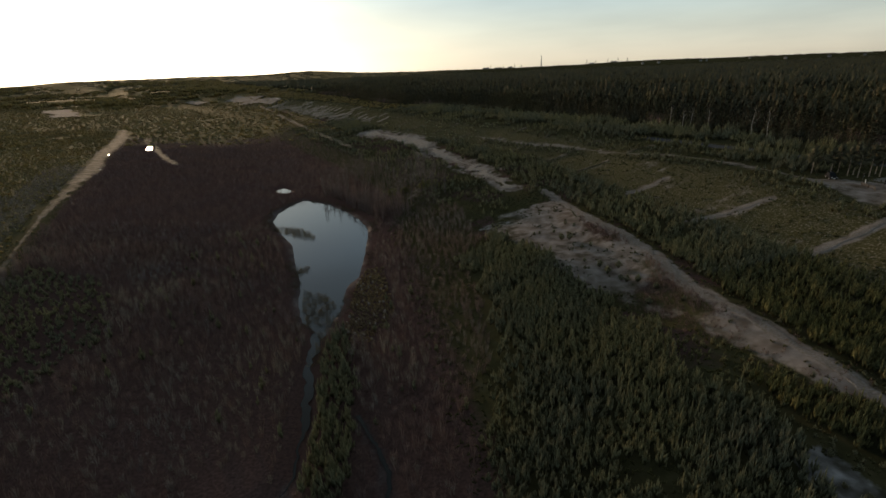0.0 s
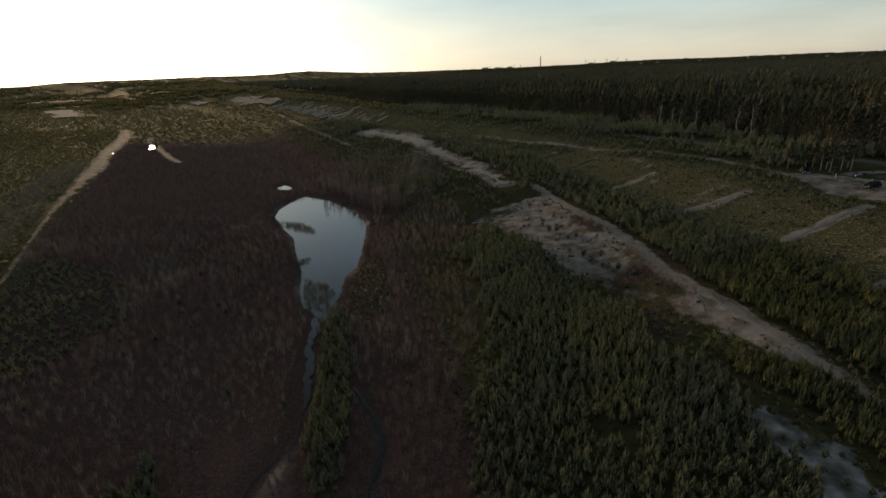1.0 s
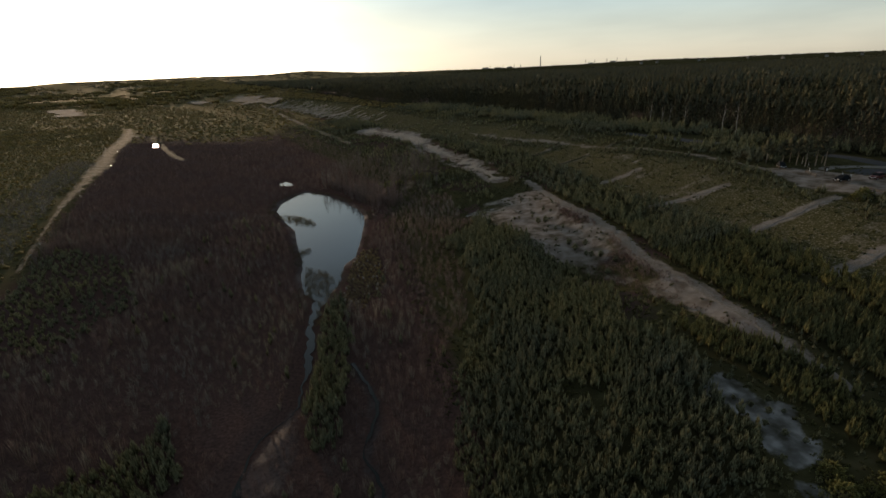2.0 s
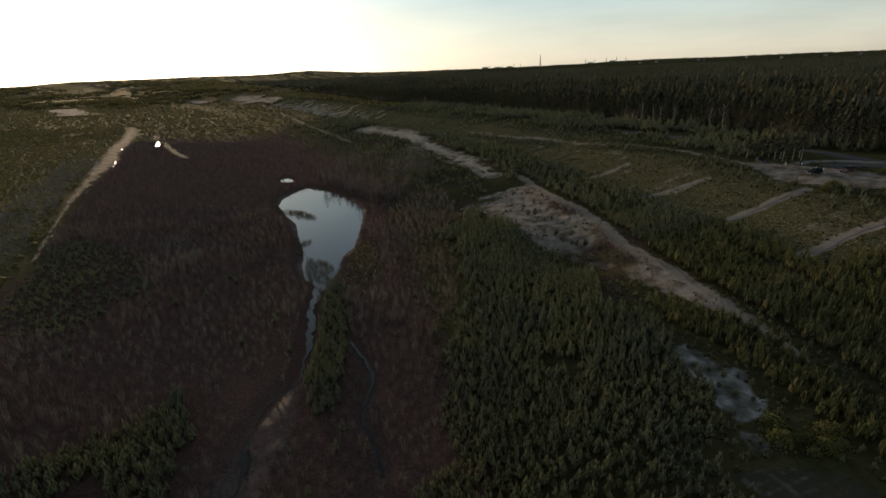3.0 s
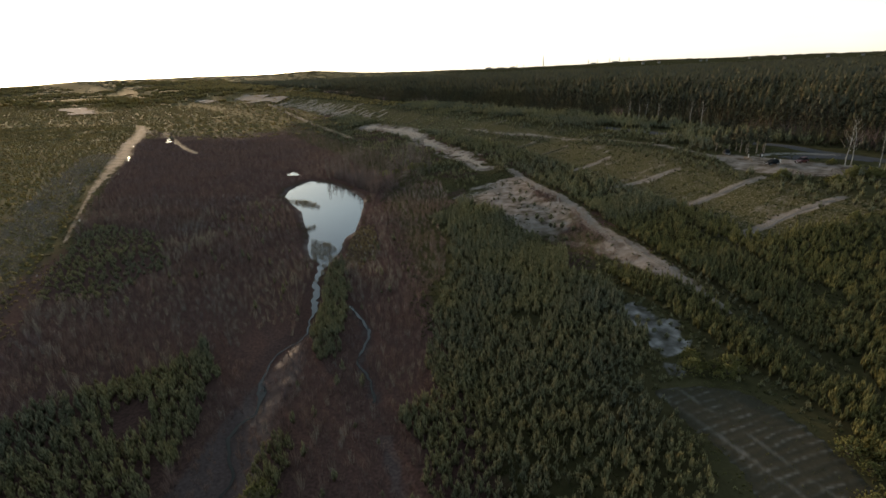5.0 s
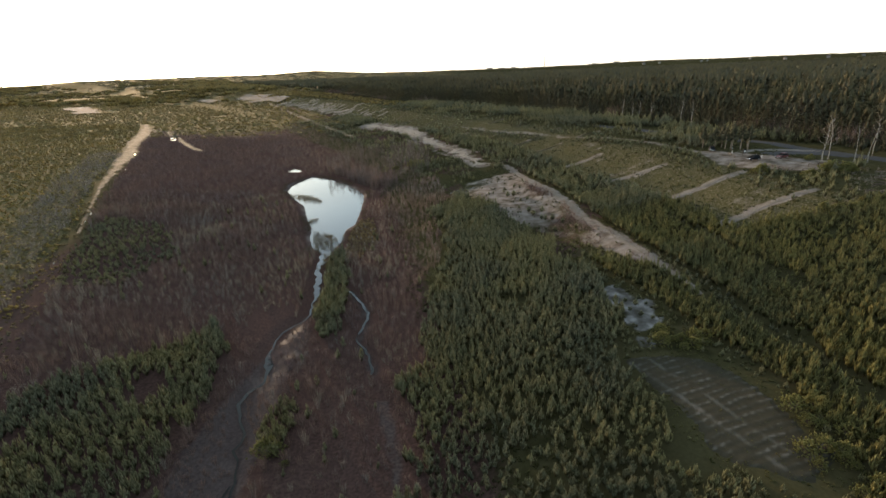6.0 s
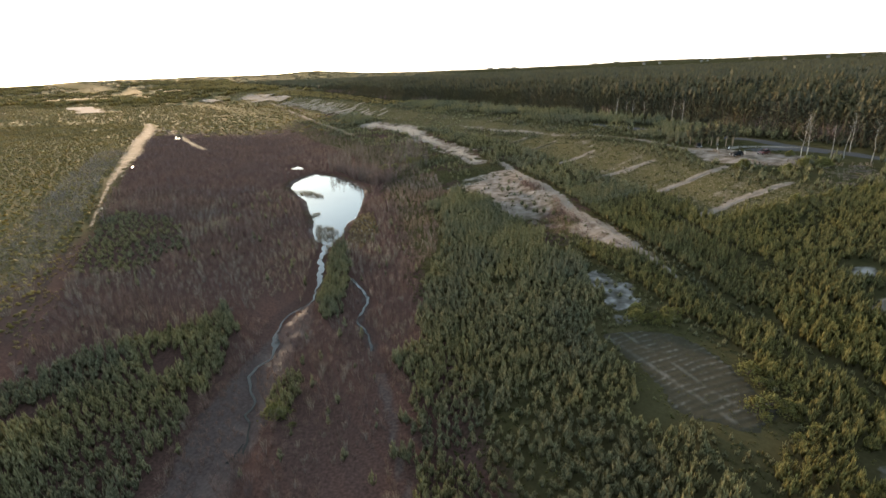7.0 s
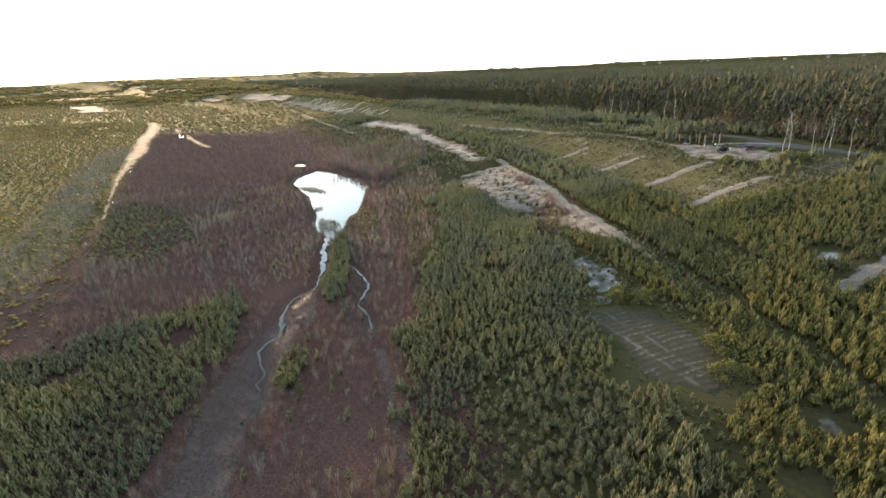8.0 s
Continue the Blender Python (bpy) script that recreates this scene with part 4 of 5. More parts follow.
keep = ~left_of_track(x, y) & (u < 34) & clear(x, y) & (lumps(x, y, 30, 62) > 0.25) & (rng.uniform(0, 1, x.size) < step(y + 160 * (lumps(x, y, 70, 98) - 0.5), 480, 370)) & (line_dist(x, y, LEFT_BRANCH) > 2.5) & (poly_depth(x, y, POND) < -3) & (poly_depth(x, y, POOL) < -2) & (poly_depth(x, y, FAR_POOL) < -8)
x, y = x[keep], y[keep]
size = rng.uniform(0.6, 1.15, x.size)
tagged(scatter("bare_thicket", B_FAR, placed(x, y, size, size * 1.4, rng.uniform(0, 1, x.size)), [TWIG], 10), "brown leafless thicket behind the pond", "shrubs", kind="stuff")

line = [(px - 15, py) for px, py in LEFT_TRACK[5:12]]
x, y = jitter(-250, -80, 35, 310, 2.6, rng)
keep = (line_dist(x, y, line) < 7 + 4 * lumps(x, y, 15, 66)) & (line_dist(x, y, LEFT_TRACK) > 2.5)
x, y = x[keep], y[keep]
size = rng.uniform(0.7, 1.3, x.size)
tagged(scatter("bare_thicket", B_FAR, placed(x, y, size, size * 1.2, rng.uniform(0, 0.2, x.size)), [TWIG_PALE], 20), "pale grey leafless thicket beside the straight track", "shrubs", kind="stuff")

# forest on the plateau
rng = np.random.default_rng(25)
x, y = jitter(-300, 420, -60, 900, 3.6, rng)
d = poly_depth(x, y, FOREST_EDGE)
keep = (d > 0) & (d < 26 + 10 * lumps(x, y, 30, 70)) & (x < 0.95 * y + 170)
x, y = x[keep], y[keep]
size = (0.65 + 0.5 * lumps(x, y, 18, 71)) * rng.uniform(0.7, 1.2, x.size) * (0.55 + 0.45 * step(poly_depth(x, y, FOREST_EDGE), 0, 10))
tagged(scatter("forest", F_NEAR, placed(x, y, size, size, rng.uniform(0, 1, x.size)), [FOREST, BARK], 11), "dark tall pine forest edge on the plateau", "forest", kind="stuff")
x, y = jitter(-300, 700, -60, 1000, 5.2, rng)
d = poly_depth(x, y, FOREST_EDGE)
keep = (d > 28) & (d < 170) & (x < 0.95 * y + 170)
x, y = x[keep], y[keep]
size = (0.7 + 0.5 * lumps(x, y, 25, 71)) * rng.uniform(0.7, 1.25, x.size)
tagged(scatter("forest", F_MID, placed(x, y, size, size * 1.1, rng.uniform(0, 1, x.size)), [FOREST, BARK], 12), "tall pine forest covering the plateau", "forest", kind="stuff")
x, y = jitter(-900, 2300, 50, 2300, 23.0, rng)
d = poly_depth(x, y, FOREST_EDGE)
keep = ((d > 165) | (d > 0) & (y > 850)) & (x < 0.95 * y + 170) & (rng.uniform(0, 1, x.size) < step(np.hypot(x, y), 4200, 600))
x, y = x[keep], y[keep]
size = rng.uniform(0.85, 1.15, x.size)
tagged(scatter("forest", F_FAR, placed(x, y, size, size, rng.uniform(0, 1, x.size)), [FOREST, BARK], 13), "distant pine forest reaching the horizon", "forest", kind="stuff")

rng = np.random.default_rng(37)
x, y = jitter(-330, 175, 60, 820, 3.4, rng)
d = poly_depth(x, y, FOREST_EDGE)
keep = (d > -9 * lumps(x, y, 20, 38)) & (d < 7) & (line_dist(x, y, FOREST_ROAD) > 6) & clear(x, y) & (rng.uniform(0, 1, x.size) < 0.85)
x, y = x[keep], y[keep]
size = rng.uniform(0.7, 2.0, x.size)
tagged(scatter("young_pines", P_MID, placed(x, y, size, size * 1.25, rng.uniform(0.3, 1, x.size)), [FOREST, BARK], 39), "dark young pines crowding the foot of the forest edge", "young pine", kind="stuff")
rng = np.random.default_rng(27)
x, y = jitter(-300, 260, 0, 900, 4.2, rng)
d = poly_depth(x, y, FOREST_EDGE)
keep = (d > -6) & (d < 14) & (lumps(x, y, 40, 72) > 0.63)
x, y = x[keep], y[keep]
size = rng.uniform(1.8, 3.6, x.size)
tagged(scatter("bare_thicket", B_NEAR, placed(x, y, size * 0.75, size * 0.8, rng.uniform(0.8, 1, x.size)), [TWIG], 14), "brown leafless saplings in front of the pine forest", "shrubs", kind="stuff")
x, y = jitter(-75, 20, -45, 170, 7.0, rng)
keep = (across(x, y) > -80) & (across(x, y) < 16) & clear(x, y) & (poly_depth(x, y, POND) < -4) & (lumps(x, y, 25, 73) > 0.45)
x, y = x[keep], y[keep]
size = rng.uniform(0.5, 1.1, x.size)
tagged(scatter("young_pines", P_NEAR, placed(x, y, size, size, rng.uniform(0, 1, x.size)), [PINE, BARK], 15), "green young pines scattered in the brown thicket", "young pine", kind="stuff")

x, y = jitter(30, 82, -42, 75, 1.7, rng)
keep = ~inside(x, y, ZONE_A) & ~inside(x, y, ZONE_B) & ~inside(x, y, ZONE_C) & (poly_depth(x, y, GRID) < -0.5) & (poly_depth(x, y, MOSS) < 0) & (poly_depth(x, y, BARE) < 0) & (line_dist(x, y, MAIN_TRACK) > 0.9) & (lumps(x, y, 8, 74) > 0.36)
x, y = x[keep], y[keep]
size = rng.uniform(0.2, 0.55, x.size)
tagged(scatter("young_pines", P_MID, placed(x, y, size, size ** 0.5 * 0.95, rng.uniform(0, 1, x.size)), [PINE, BARK], 16), "low young pines filling the gaps between plantings", "young pine", kind="stuff")
x, y = jitter(-70, 0, 176, 235, 2.0, rng)
keep = (poly_depth(x, y, POND) < -1.5) & (poly_depth(x, y, POND) > -16) & (x + 0.62 * y > 84) & (rng.uniform(0, 1, x.size) < 0.75)
x, y = x[keep], y[keep]
size = rng.uniform(1.5, 2.7, x.size)
tagged(scatter("bare_thicket", B_NEAR, placed(x, y, size, size * 0.75, rng.uniform(0, 1, x.size)), [TWIG], 18), "tall leafless saplings along the far pond shore", "shrubs", kind="stuff")
x, y = jitter(30, 60, 60, 160, 1.0, rng)
d = line_dist(x, y, MAIN_TRACK)
keep = (d > 1.0) & ((poly_depth(x, y, HEATH_A) > 0) | (poly_depth(x, y, HEATH_B) > 0) | (poly_depth(x, y, BARE) > 0) & (y < 90) & (d > 7)) & (rng.uniform(0, 1, x.size) < step(lumps(x, y, 8, 68), 0.3, 0.5))
x, y = x[keep], y[keep]
size = rng.uniform(0.25, 0.55, x.size)
tagged(scatter("bare_thicket", B_NEAR, placed(x, y, size, size * 1.6, rng.uniform(0.7, 1, x.size)), [TWIG], 21), "low reddish-brown heath beside the sandy track", "shrubs", kind="stuff")
# scrub that breaks the line of the upper track, and heath patches on the bare sand
edge_rng = np.random.default_rng(151)
x, y = jitter(20, 106, 116, 292, 1.5, edge_rng)
d = line_dist(x, y, UPPER_TRACK)
keep = (d > 0.9) & (d < 6.5) & (line_dist(x + 2, y + 1, UPPER_TRACK) < d) & (lumps(x, y, 13, 152) > 0.47) & (edge_rng.uniform(0, 1, x.size) < 0.8) & (poly_depth(x, y, LOT) < -2)
x, y = x[keep], y[keep]
size = edge_rng.uniform(0.3, 0.8, x.size)
tagged(scatter("young_pines", P_MID, placed(x, y, size, size ** 0.5 * 0.95, edge_rng.uniform(0, 1, x.size)), [PINE, BARK], 24), "clumps of young pines along the upper sandy track", "young pine", kind="stuff")
x, y = jitter(36, 62, 42, 100, 0.8, edge_rng)
d = line_dist(x, y, MAIN_TRACK)
keep = (poly_depth(x, y, BARE) > -2.5) & (((d > 1.7) & (lumps(x, y, 5, 153) > 0.5)) | (d < 0.5) & (lumps(x, y, 4, 154) > 0.54)) & (edge_rng.uniform(0, 1, x.size) < 0.7)
x, y = x[keep], y[keep]
size = edge_rng.uniform(0.12, 0.32, x.size)
tagged(scatter("heath", B_NEAR, placed(x, y, size, size * 1.9, edge_rng.uniform(0.4, 1, x.size)), [TWIG], 25), "low brown heath tufts scattered over bare sand", "heath", kind="stuff")
x, y = jitter(-34, -10, -45, 60, 1.3, rng)
keep = (poly_depth(x, y, MUD) > -1) & (line_dist(x, y, BROOK) > 1.0) & (rng.uniform(0, 1, x.size) < 0.9 * step(lumps(x, y, 9, 75), 0.25, 0.5))
x, y = x[keep], y[keep]
size = rng.uniform(0.2, 0.6, x.size)
tagged(scatter("bare_thicket", B_NEAR, placed(x, y, size, size ** 0.5, rng.uniform(0, 1, x.size)), [TWIG], 17), "thin low leafless shrubs on the mud", "shrubs", kind="stuff")

# the nearest young pines, one by one
hero_things = []
for k, s in enumerate(P_HERO):
    co, tri, tip, mi = s.arrays()
    pine = new("young_pine")
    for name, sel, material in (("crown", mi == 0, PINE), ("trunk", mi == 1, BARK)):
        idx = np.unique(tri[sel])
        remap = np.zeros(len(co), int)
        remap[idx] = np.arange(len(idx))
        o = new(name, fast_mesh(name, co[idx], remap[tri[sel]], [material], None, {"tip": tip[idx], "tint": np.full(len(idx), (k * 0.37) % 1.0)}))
        o.parent = pine
    tagged(pine, "bushy green young pine with upright pale shoots", "young pine", "planted young pines")
    hero_things.append(pine)
rng = np.random.default_rng(26)
for i, (px, py, pz, hs, ws, tint) in enumerate(heroes):
    m = Matrix.LocRotScale((px, py, pz), Euler((0, 0, rng.uniform(0, 6.28))), (ws, ws, hs))
    if i < len(hero_things):
        hero_things[i].matrix_basis = m
    else:
        copy_thing(hero_things[i % len(hero_things)], Matrix.Identity(4)).matrix_basis = m


# ---- bare trees ----
def bare_tree(rng, tall=15.0, lean=0.06, limbs=12, twigs=5, thick=0.16, start=0.35):
    wood, crown = Shape(), Shape()
    a = rng.uniform(0, 6.28)
    pts = [np.array((lean * tall * f * f * math.cos(a) + rng.normal(0, 0.012) * tall, lean * tall * f * f * math.sin(a) + rng.normal(0, 0.012) * tall, tall * f)) for f in (0, 0.2, 0.4, 0.6, 0.8, 1.0)]
    pts[0][:2] = 0
    wood.tube(pts, [thick, thick * 0.85, thick * 0.68, thick * 0.5, thick * 0.3, thick * 0.1], 5)
    for k in range(limbs):
        f = start + (0.95 - start) * (k + rng.uniform(0, 0.8)) / limbs
        i = min(4, int(f * 5))
        p = pts[i] + (pts[i + 1] - pts[i]) * (f * 5 - i)
        b = k * 2.4 + rng.normal(0, 0.3)
        out = tall * 0.19 * (1.25 - f) * rng.uniform(0.7, 1.2)
        e = p + np.array((out * math.cos(b), out * math.sin(b), out * rng.uniform(1.0, 1.7)))
        m = (p + e) / 2 + np.array((0.15 * out * math.cos(b), 0.15 * out * math.sin(b), -0.1 * out))
        wood.tube([p, m, e], [thick * 0.32, thick * 0.2, thick * 0.06], 3)
        for j in range(twigs):
            g = rng.uniform(0.25, 1.0)
            q = p + (m - p) * g * 2 if g < 0.5 else m + (e - m) * (g * 2 - 1)
            w = b + rng.normal(0, 0.9)
            ln = out * rng.uniform(0.3, 0.7)
            crown.spike(q, q + np.array((ln * math.cos(w), ln * math.sin(w), ln * rng.uniform(0.4, 1.3))), 0.028 * tall / 15, 3, 0, (0.2, 1.0), 0.0, rng)
    return wood, crown


def plant_bare(rng, x, y, label, group, bark, **kw):
    wood, crown = bare_tree(rng, **kw)
    tree = tagged(new("bare_birch"), label, "tree", group)
    for name, shape, material in (("trunk", wood, bark), ("crown", crown, TWIG_PALE)):
        o = new(name, shape.mesh(name, [material]))
        o.parent = tree
    tree.location = (x, y, float(height(x, y)) - 0.15)
    return tree


rng = np.random.default_rng(31)
for x, y, tall, lean in ((124.0, 104.5, 14.5, 0.05), (126.8, 106.0, 13.5, 0.1), (131.0, 101.0, 11.0, 0.1), (135.0, 101.0, 12.0, 0.08), (143.5, 110.0, 13.0, 0.12), (135.5, 91.0, 12.5, 0.05)):
    plant_bare(rng, x, y, "tall leafless birch with white bark beside the road", "birches at the car park", BIRCH, tall=tall, lean=lean, limbs=15 if tall > 13.2 else 5, twigs=6 if tall > 13.2 else 3, thick=0.14, start=0.3 if tall > 13.2 else 0.7)
for x, y in ((115.5, 245), (118.4, 243.5), (121, 232), (112, 252), (128, 200), (126, 207)):
    plant_bare(rng, x, y, "slim leafless birch at the forest edge", "birches at the forest edge", BIRCH, tall=rng.uniform(10, 13), lean=0.05, limbs=8, thick=0.2, start=0.4)
POND_TREES = [(-61, 224), (-46, 210), (-36, 194), (-28, 181), (-20, 184), (-8, 187), (2, 196), (-8, 250), (-30, 262), (-50, 280)]
x, y = jitter(-66, 10, 178, 285, 4.0, rng)
keep = inside(x, y, POND_TREES) & (rng.uniform(0, 1, x.size) < np.maximum(step(lumps(x, y, 14, 67), 0.3, 0.6), 1.0 * (poly_depth(x, y, POND) > -6)))
for px, py in zip(x[keep], y[keep]):
    plant_bare(rng, px, py, "slender leafless tree on the bank behind the pond", "trees behind the pond", GREYBARK, tall=rng.uniform(6.0, 11.5), lean=0.07, limbs=11, twigs=6, thick=0.2, start=0.25)

# pines with bare stems beside the car park
for x, y in ((108.6, 138.3), (110.4, 134.5), (111.8, 132.6), (115.0, 132.8), (117.0, 131.8), (113.2, 136.0), (118.5, 135.0), (106.0, 142.0), (112.0, 140.0)):
    s = forest_pine(rng, 20, rng.uniform(7.5, 9.0), False, 0.45)
    pine = tagged(new("pine_tree"), "green pine with a bare lower stem at the car park", "tree", "pines at the car park")
    t = Shape()
    t.tube([(0, 0, 0), (0.08, 0, 3.5), (0, 0, 7.0)], [0.17, 0.13, 0.05], 6)
    for name, shape, material in (("trunk", t, STEM), ("crown", s, FOREST)):
        o = new(name, shape.mesh(name, [material]))
        o.parent = pine
    pine.location = (x, y, float(height(x, y)) - 0.1)

# small dark pines on the bare sand
for x, y, k in ((14.3, 151.1, .3), (16.2, 146.7, .35), (24.6, 134.5, .3), (26.3, 134.8, .25), (30.3, 134.5, .3), (30.9, 127.9, .55), (33.1, 127.4, .6), (34.6, 120.4, .3), (35.8, 108.8, .5), (36.6, 105.7, .55), (39.8, 107.6, .5),
                (38.8, 102.7, .4), (39.8, 101.7, .45), (34.7, 139.5, .35), (36.4, 136.4, .3), (41.8, 100.4, .5), (20.6, 129.1, .4), (36.9, 120.9, .35), (44.0, 96.0, .4), (41.0, 92.0, .45), (46.0, 88.0, .35), (33.0, 112.0, .3)):
    small = copy_thing(hero_things[int(x) % 6], Matrix.Identity(4))
    small.matrix_basis = Matrix.LocRotScale((x, y, float(height(x, y)) - 0.05), Euler((0, 0, x)), (k * 2.9, k * 2.9, k * 1.5))
    tagged(small, "small dark pine seedling alone on bare sand", "young pine", "pines on bare sand")


for x, y, k in ((44.4, 46.5, .35), (46.8, 41.0, .4), (45.4, 38.6, .45), (48.4, 36.6, .4), (42.6, 42.0, .3), (46.2, 44.4, .3), (44.0, 40.2, .35), (47.4, 38.6, .3), (45.0, 34.6, .4), (46.6, 33.2, .35), (43.6, 36.4, .4), (42.4, 31.0, .35)):
    small = copy_thing(hero_things[int(x) % 6], Matrix.Identity(4))
    small.matrix_basis = Matrix.LocRotScale((x, y, float(height(x, y)) - 0.05), Euler((0, 0, x)), (k * 2.2, k * 2.2, k))
    tagged(small, "low spreading pine on pale mossy ground", "young pine", "pines on pale moss")


# fresh green bushes among the pines and beside the car park
def leafy_bush(rng, leaves=150, tall=2.0, wide=1.35):
    wood, crown = Shape(), Shape()
    for k in range(6):
        a = k * 1.05 + rng.normal(0, 0.2)
        wood.tube([(0, 0, 0), (0.25 * wide * math.cos(a), 0.25 * wide * math.sin(a), tall * 0.4), (0.55 * wide * math.cos(a), 0.55 * wide * math.sin(a), tall * 0.75)], [0.05, 0.035, 0.01], 4)
    for k in range(leaves):
        f, a = (k + 0.5) / leaves, k * 2.4
        r = wide * math.sqrt(1 - f ** 1.6) * rng.uniform(0.45, 1.2) * (1 + 0.3 * math.sin(2 * a / 2.4 + 1.3))
        p = np.array((r * math.cos(a), r * math.sin(a), tall * (0.12 + 0.8 * f) * rng.uniform(0.85, 1.08)))
        e = p + np.array((0.22 * math.cos(a) + rng.normal(0, 0.1), 0.22 * math.sin(a) + rng.normal(0, 0.1), rng.uniform(0.15, 0.5)))
        crown.spike(p, e, rng.uniform(0.1, 0.19), 3, 0, (0.1 + 0.4 * f, 1.0), 0.5, rng)
    return wood, crown


rng = np.random.default_rng(35)
leafy = []
for k in range(3):
    bush = tagged(new("leafy_bush"), "rounded yellow-green leafy bush among young pines", "bush", "fresh green bushes")
    for name, shape, material in zip(("stems", "crown"), leafy_bush(rng), (GREYBARK, LEAFY)):
        o = new(name, shape.mesh(name, [material], 0.2 + 0.2 * k))
        o.parent = bush
    leafy.append(bush)
spots = [(cx + rng.normal(0, r), cy + rng.normal(0, r), rng.uniform(0.4, 1.15)) for cx, cy, r, n in ((49.0, 27.0, 2.2, 10), (55.5, -2.0, 2.8, 12), (79.0, 14.4, 2.0, 7), (65.0, 1.4, 1.2, 3), (123.0, 108.5, 0.8, 2), (49.5, 24.0, 1.4, 4), (-15.5, 10.0, 1.2, 4), (56.0, 8.0, 2.0, 5)) for _ in range(n)]
spots += [(cx + rng.normal(0, r), cy + rng.normal(0, r), rng.uniform(0.8, 1.6)) for cx, cy, r, n in ((118.0, 92.0, 1.2, 4), (121.0, 90.0, 0.9, 3), (138.0, 82.0, 2.0, 6), (130.0, 75.0, 1.4, 4), (103.0, 99.0, 0.8, 3), (108.0, 87.0, 1.0, 3), (-22.0, 211.0, 3.0, 7), (-8.0, 205.0, 3.0, 5)) for _ in range(n)]
spots += [(84 + 2.3 * k + rng.normal(0, 0.8), 64 - 0.12 * 2.3 * k + rng.normal(0, 1.4), rng.uniform(0.7, 1.15)) for k in range(17)]
for k, (px, py, size) in enumerate(spots):
    bush = leafy[k] if k < 3 else copy_thing(leafy[k % 3], Matrix.Identity(4))
    bush.matrix_basis = Matrix.LocRotScale((px, py, float(height(px, py)) - 0.08), Euler((0, 0, rng.uniform(0, 6.28))), (size, size, size * rng.uniform(0.8, 1.15)))

# dead brush and felled stems on the cleared ground
x, y = jitter(105, 138, 62, 95, 1.5, rng)
keep = (poly_depth(x, y, CLEARED) > -0.5) & (rng.uniform(0, 1, x.size) < 0.55)
x, y = x[keep], y[keep]
size = rng.uniform(0.15, 0.4, x.size)
tagged(scatter("dead_brush", B_NEAR, placed(x, y, size, size * 2.2, rng.uniform(0, 1, x.size)), [TWIG_PALE], 58), "grey dead brush littering the cleared ground", "brush", kind="stuff")
for k in range(9):
    px, py, long = 114 + 2.1 * k + rng.normal(0, 1.0), 73.5 + 1.6 * k + rng.normal(0, 1.5), rng.uniform(2.5, 5.0)
    fallen = tagged(new("felled_log"), "grey felled pine stem lying on cleared ground", "log", "felled stems")
    t = Shape()
    t.tube([(-long / 2, 0, 0.13), (0, 0.06, 0.14), (long / 2, 0, 0.12)], [0.16, 0.14, 0.1], 7)
    o = new("trunk", t.mesh("trunk", [GREYBARK]))
    o.parent = fallen
    t = Shape()
    for side in (-1, 1):
        t.spike((side * (long / 2 - 0.05), 0, 0.125), (side * (long / 2 + 0.03), 0, 0.125), 0.13, 7)
    o = tagged(new("cut_end", t.mesh("cut_end", [STEM])), "pale sawn ends")
    o.parent = fallen
    fallen.matrix_basis = pose(px, py, float(height(px, py)), 0, 0, rng.uniform(0, 180))


# ---- reeds ----
def reed_tuft(rng, blades=16, tall=1.8, wide=0.7):
    s = Shape()
    for k in range(blades):
        a, r = rng.uniform(0, 6.28), wide * math.sqrt(rng.uniform(0, 1))
        b = np.array((r * math.cos(a), r * math.sin(a), 0))
        s.spike(b, b + np.array((rng.normal(0, 0.16), rng.normal(0, 0.16), tall * rng.uniform(0.6, 1.05))), 0.03, 3, 0, (0.1, 1.0), 0.0, rng)
    return s


def low_tuft(rng, blades=5):
    """A stocky low clump of stems and leaves."""
    s = Shape()
    for k in range(blades):
        a, r = rng.uniform(0, 6.28), 0.3 * math.sqrt(rng.uniform(0, 1))
        p = np.array((r * math.cos(a), r * math.sin(a), -0.05))
        s.spike(p, p * 1.5 + np.array((0, 0, rng.uniform(0.6, 1.1))), rng.uniform(0.09, 0.17), 3, 0, (0.0, 1.0), 0.35, rng)
    return s


REEDS = [reed_tuft(rng) for _ in range(5)]
REED_BEDS = [[(-66, 176), (-56, 174), (-47, 165), (-46, 160), (-53, 163), (-62, 170)], [(-44, 134), (-41, 134), (-40, 130), (-43, 129)], [(-38, 117), (-31, 114), (-28, 108), (-27, 98), (-33, 98), (-36, 108)], [(-29, 96), (-26, 96), (-25, 82), (-28, 82)]]
for k, bed in enumerate(REED_BEDS):
    x, y = jitter(-70, -22, 80, 180, 0.9, rng)
    keep = inside(x, y, bed) & (rng.uniform(0, 1, x.size) < 0.75)
    x, y = x[keep], y[keep]
    p = np.stack([x, y, np.full(x.size, -0.3), rng.uniform(0.6, 1.1, x.size), rng.uniform(0.7, 1.1, x.size), rng.uniform(0, 1, x.size)], -1)
    tagged(scatter("reeds", REEDS, p, [REED], 40 + k), "thin brown reeds standing in the pond water", "reeds", kind="stuff")
x, y = jitter(-80, -15, 85, 228, 1.0, rng)
d = poly_depth(x, y, POND) + 2.4 * (lumps(x, y, 5, 76) - 0.5)
keep = (d > -2.6) & (d < 0.3) & (rng.uniform(0, 1, x.size) < 0.7 * step(lumps(x, y, 11, 79), 0.35, 0.55))
x, y = x[keep], y[keep]
tagged(scatter("sedge", REEDS, placed(x, y, rng.uniform(0.25, 0.7, x.size), rng.uniform(0.7, 1.2, x.size), rng.uniform(0, 1, x.size)), [SEDGE], 45), "dark sedge fringe along the pond shore", "sedge", kind="stuff")
